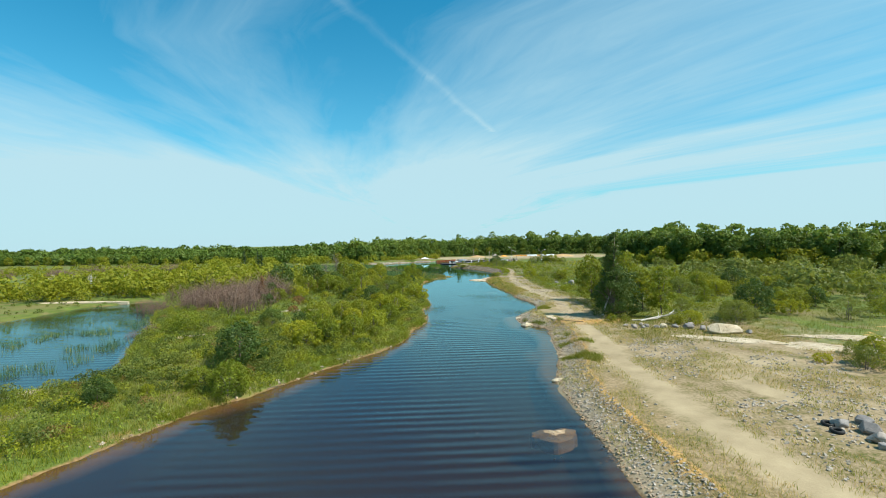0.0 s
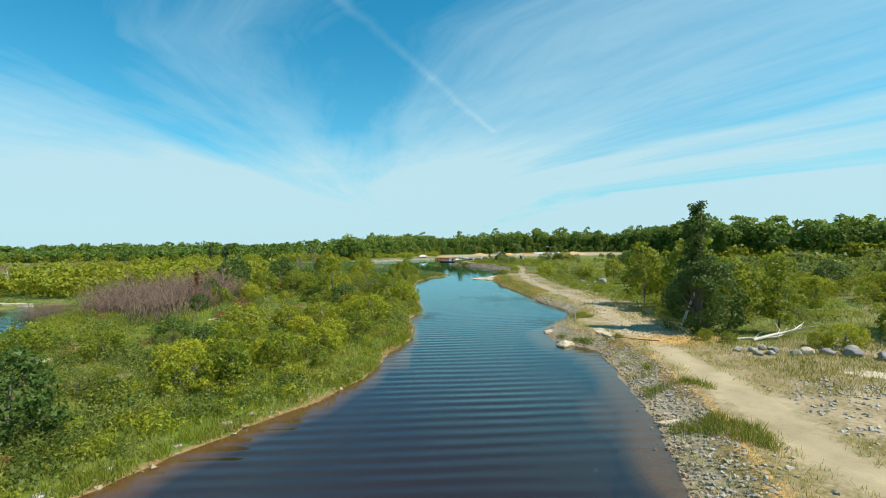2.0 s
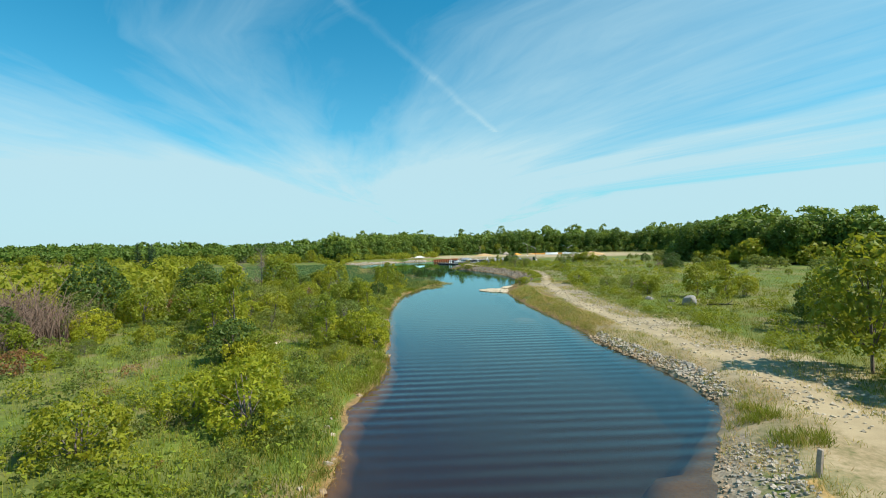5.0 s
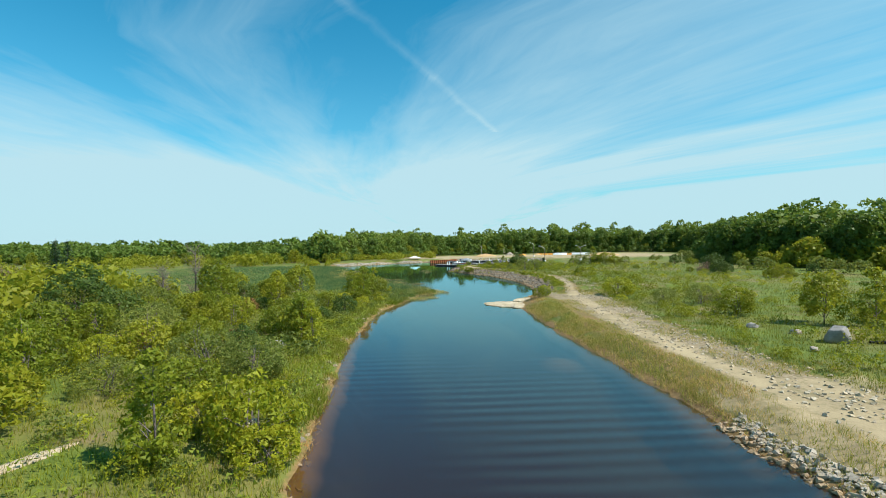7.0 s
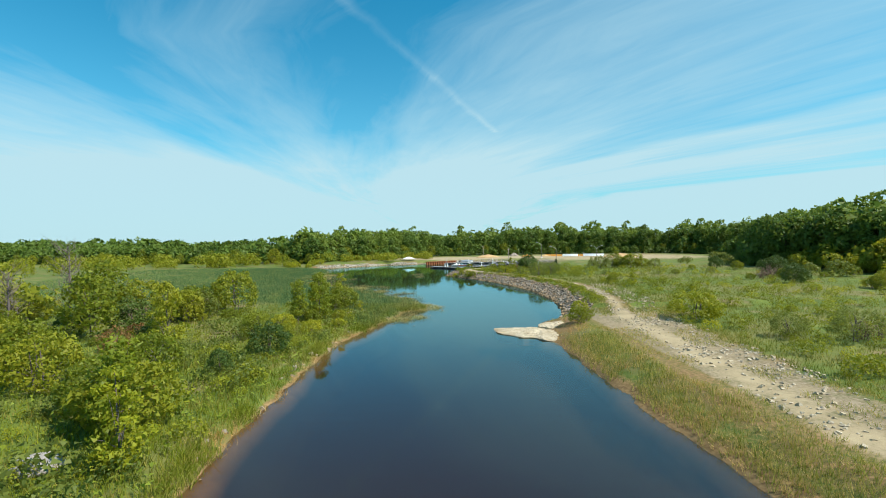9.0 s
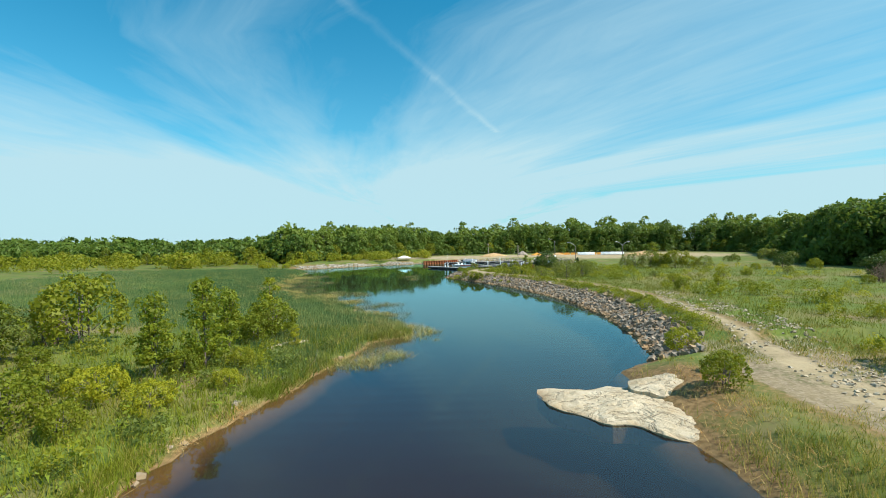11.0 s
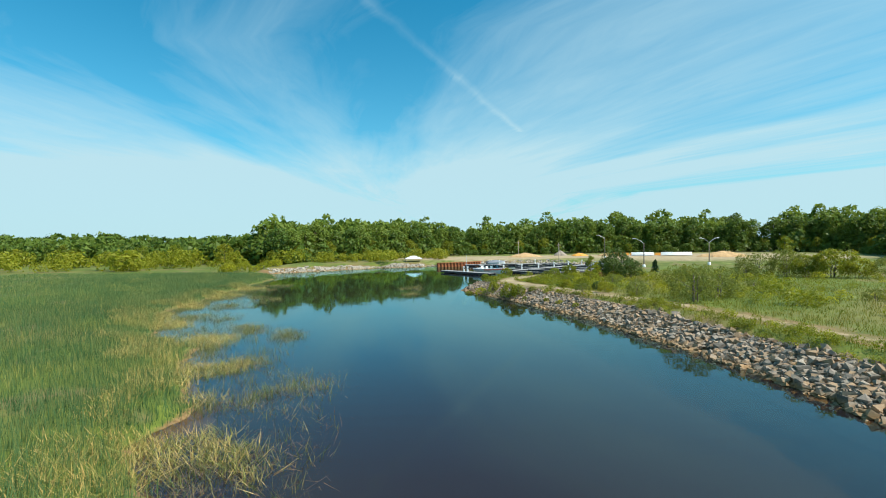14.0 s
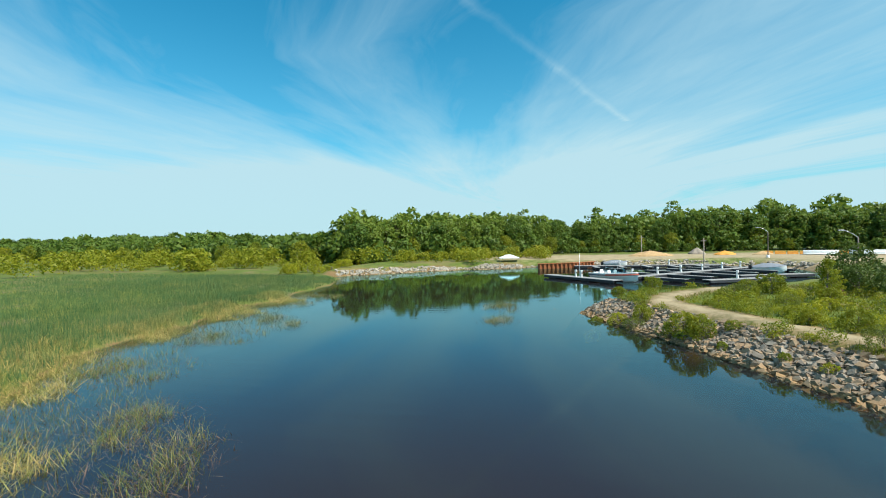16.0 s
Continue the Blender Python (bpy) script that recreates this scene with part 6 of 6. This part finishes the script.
def street_lamp(x, y, tall, turn, arms):
    ob = new("street_lamp")
    ob.matrix_basis = pose(x, y, z_at(x, y), 0, 0, turn)
    part("base", *tube([(0, 0, -0.1), (0, 0, 0.5)], [0.28, 0.26], 12), PIPE, ob, "grey concrete base")
    part("pole", *tube([(0, 0, 0.5), (0, 0, tall * 0.6), (0, 0, tall)], [0.11, 0.09, 0.07], 8), POLE_BROWN, ob)
    for s in arms:
        arm = part("arm", *tube([(0, 0, tall - 0.12), (s * 0.55, 0, tall + 0.35), (s * 1.3, 0, tall + 0.75), (s * 1.7, 0, tall + 0.82)], [0.05, 0.045, 0.04, 0.04], 6), STEEL, ob)
        part("lamp_head", *box(min(s * 1.55, s * 2.15), -0.14, tall + 0.74, max(s * 1.55, s * 2.15), 0.14, tall + 0.9, 0.04), STEEL, arm, "", False)
    return tagged(ob, "lamp post with curved arm beside the gravel lot", "street lamp", "lamp posts")


street_lamp(46.6, 236.0, 4.6, 0, (-1,))
street_lamp(60.0, 238.0, 4.4, 10, (-1, 1))
street_lamp(51.0, 272.0, 5.2, 0, (-1,))
pole = new("thin_mast")
pole.matrix_basis = pose(12.9, 236.2, 0.462)
part("shaft", *tube([(0, 0, 0), (0, 0, 3.2)], [0.04, 0.03], 6), STEEL, pole)
part("foot_plate", *box(-0.12, -0.12, 0, 0.12, 0.12, 0.03, 0.005), STEEL, pole, "", False)
tagged(pole, "thin grey metal mast standing on the dock", "mast")
for x, y, h in ((36.5, 262.0, 6.5), (30.5, 289.0, 5.0)):
    z = z_at(x, y)
    ob = new("utility_pole")
    ob.matrix_basis = pose(x, y, max(z, -1.0))
    part("shaft", *tube([(0, 0, -0.3), (0, 0, h)], [0.12, 0.08], 8), TIMBER, ob)
    part("crosspiece", *box(-0.5, -0.05, h - 0.6, 0.5, 0.05, h - 0.48, 0.01), TIMBER, ob, "", False)
    tagged(ob, "slim grey pole beside the marina", "pole")


def canopy(x, y, turn):
    ob = new("shelter")
    ob.matrix_basis = pose(x, y, z_at(x, y), 0, 0, turn) @ Matrix.Diagonal((0.72, 0.8, 0.75, 1))
    part("roof", [(-3, -2, 1.0), (3, -2, 1.0), (3, 2, 1.0), (-3, 2, 1.0), (-0.6, 0, 1.9), (0.6, 0, 1.9), (-3, -2, 0.85), (3, -2, 0.85), (3, 2, 0.85), (-3, 2, 0.85)],
         [(0, 1, 5, 4), (2, 3, 4, 5), (1, 2, 5), (3, 0, 4), (6, 7, 1, 0), (7, 8, 2, 1), (8, 9, 3, 2), (9, 6, 0, 3), (9, 8, 7, 6)], WHITE, ob, "pale pitched roof", False)
    for px, py in ((-2.8, -1.8), (2.8, -1.8), (2.8, 1.8), (-2.8, 1.8)):
        part("post", *tube([(px, py, -0.1), (px, py, 0.9)], [0.06, 0.06], 6), TIMBER, ob)
    return tagged(ob, "low shelter with a pale pitched roof", "shelter")


canopy(0.1, 268.5, 10)


def mound(x, y, a, b, h, turn, seed, label, mat):
    vs, fs, n, rings = [(0, 0, h)], [], 26, 8
    for k in range(1, rings + 1):
        q = k / rings
        for i in range(n):
            t = 6.2832 * i / n
            e = 1 + 0.25 * noise.noise(Vector((math.cos(t) * 2, math.sin(t) * 2, seed)))
            px, py = math.cos(t) * a * q * e, math.sin(t) * b * q * e
            vs.append((px, py, h * (1 - q) ** 0.8 + 0.15 * h * noise.noise(Vector((px, py, seed))) - (0.2 if k == rings else 0)))
    for i in range(n):
        fs.append((0, 1 + i, 1 + (i + 1) % n))
    for k in range(rings - 1):
        for i in range(n):
            j = (i + 1) % n
            fs.append((1 + k * n + i, 1 + (k + 1) * n + i, 1 + (k + 1) * n + j, 1 + k * n + j))
    ob = part("mound", vs, fs, mat, None, "", False)
    ob.matrix_basis = pose(x, y, z_at(x, y), 0, 0, turn)
    return tagged(ob, label, "heap", "heaps in the lot")


mound(32.5, 288.0, 5.5, 2.4, 1.3, 5, 1, "ochre heap of excavated soil", DIRT)
mound(49.5, 291.0, 2.6, 1.6, 1.0, 0, 2, "orange heap of soil", ORANGE)
mound(45.0, 297.0, 2.2, 1.6, 1.7, 0, 3, "brown stump of a soil heap", TIMBER)
mound(80.0, 268.0, 7.0, 3.0, 1.5, 0, 4, "brown heap of rubble and soil", DIRT)
mound(56.0, 287.0, 2.4, 1.2, 0.8, 0, 5, "ochre heap of excavated soil", DIRT)


def pipe_stack(x, y, turn, mat, label, per=5, length=6.0):
    ob = new("pipe_stack")
    ob.matrix_basis = pose(x, y, z_at(x, y), 0, 0, turn)
    for row in range(3):
        for i in range(per - row):
            yy, zz = (i + row / 2) * 0.36, 0.2 + row * 0.31
            part("pipe", *tube([(-length / 2, yy, zz), (length / 2, yy, zz)], [0.178, 0.178], 10), mat, ob)
    return tagged(ob, label, "pipes", "pipe stacks")


pipe_stack(65.5, 283.0, -20, PIPE, "stack of pale blue-white pipes in the lot")
pipe_stack(74.6, 281.5, -20, PIPE, "stack of pale blue-white pipes in the lot", 6, 8.0)


def barrier(x, y, turn):
    ob = new("barrier")
    ob.matrix_basis = pose(x, y, z_at(x, y), 0, 0, turn)
    v = [Vector(p) for p in [(-1, -0.28, 0), (1, -0.28, 0), (1, 0.28, 0), (-1, 0.28, 0), (-1, -0.1, 0.75), (1, -0.1, 0.75), (1, 0.1, 0.75), (-1, 0.1, 0.75)]]
    part("body", v, [(3, 2, 1, 0), (0, 1, 5, 4), (1, 2, 6, 5), (2, 3, 7, 6), (3, 0, 4, 7), (4, 5, 6, 7)], ORANGE, ob, "", False)
    part("foot", *box(-0.9, -0.34, -0.02, 0.9, 0.34, 0.1, 0.02), ORANGE, ob, "", False)
    return tagged(ob, "orange plastic barrier in a row", "barrier", "orange barriers")


for k in range(9):
    barrier(58.0 + 2.3 * k, 289.5 - 0.5 * k, -12)

# ---- small things along the banks ----
post = new("wooden_post")
post.matrix_basis = pose(16.0, 67.1, z_at(16.0, 67.1), 3, 2, 20)
part("shaft", *merge([box(-0.07, -0.07, -0.3, 0.07, 0.07, 0.85, 0.012)]), TIMBER, post, "", False)
part("cap", *box(-0.075, -0.075, 0.853, 0.075, 0.075, 0.9, 0.02), TIMBER, post, "", False)
tagged(post, "weathered wooden post beside the track", "post")


def tyre(x, y, tilt):
    vs, fs, n, k = [], [], 24, 8
    for i in range(n):
        a = 6.2832 * i / n
        for j in range(k):
            b = 6.2832 * j / k
            rr = 0.25 + 0.085 * math.cos(b)
            vs.append((rr * math.cos(a), rr * math.sin(a), 0.10 * math.sin(b)))
    for i in range(n):
        for j in range(k):
            fs.append((i * k + j, ((i + 1) % n) * k + j, ((i + 1) % n) * k + (j + 1) % k, i * k + (j + 1) % k))
    ob = part("tyre", vs, fs, RUBBER)
    ob.matrix_basis = pose(x, y, z_at(x, y) + 0.1, tilt, 0, 0)
    return tagged(ob, "worn black tyre lying on the gravel", "tyre", "old tyres")


tyre(21.3, 23.4, 4)
tyre(21.7, 24.4, 7)


def log(x, y, ln, thick, turn, mat, label, limbs_n=3, rise=0.2):
    r = np.random.RandomState(abs(int(x * 7 + y)))
    ob = new("log")
    ob.matrix_basis = pose(x, y, z_at(x, y) + thick * 0.6, 0, 0, turn)
    part("trunk", *tube([(0, 0, 0), (ln * 0.4, 0.1, rise * 0.5), (ln * 0.75, -0.1, rise), (ln, 0.15, rise * 1.8)], [thick, thick * 0.85, thick * 0.6, thick * 0.2], 7), mat, ob)
    for k in range(limbs_n):
        q = r.uniform(0.35, 0.9)
        part("limb", *tube([(ln * q, 0, rise * q), (ln * q + 0.5, r.normal(0, 0.4), rise * q + 0.35), (ln * q + 0.9, r.normal(0, 0.7), rise * q + 0.8)], [thick * 0.4, thick * 0.25, thick * 0.06], 5), mat, ob)
    return tagged(ob, label, "log", "driftwood")


log(26.6, 56.8, 5.0, 0.14, 12, BARK_PALE, "pale fallen dead trunk with bare limbs", 5, 0.5)
log(25.8, 57.6, 3.4, 0.09, -14, BARK_PALE, "pale fallen dead branch on the rubble", 2, 0.2)
log(34.6, 103.4, 3.4, 0.12, -20, RUBBER, "dark charred log lying in the meadow", 1, 0.1)
log(19.6, 57.5, 3.6, 0.05, 150, BARK, "thin driftwood branch on the sand", 1, 0.03)
for k, (x, y, t) in enumerate(((-8.4, 44.0, 50), (-12.6, 37.0, 50), (-1.6, 121.6, 80), (1.2, 139.0, 60), (4.6, 152.2, 60))):
    ob = log(x, y, 1.0 + 0.2 * (k % 3), 0.035, t, BARK, "weathered driftwood stick at the waterline", 1, 0.02)
    ob.location.z = max(ob.location.z, 0.02)
house = new("house")
house.matrix_basis = pose(-330, 345, z_at(-330, 345), 0, 0, 20)
part("wall", *box(-7, -4, -0.2, 7, 4, 3.2, 0.02), WHITE, house, "white walls", False)
part("roof", [(-7.5, -4.6, 3.2), (7.5, -4.6, 3.2), (7.5, 4.6, 3.2), (-7.5, 4.6, 3.2), (-7.5, 0, 5.6), (7.5, 0, 5.6)], [(0, 1, 5, 4), (2, 3, 4, 5), (1, 2, 5), (3, 0, 4), (3, 2, 1, 0)], GREY_COVER, house, "grey gabled roof", False)
tagged(house, "small white house far across the meadow", "house")
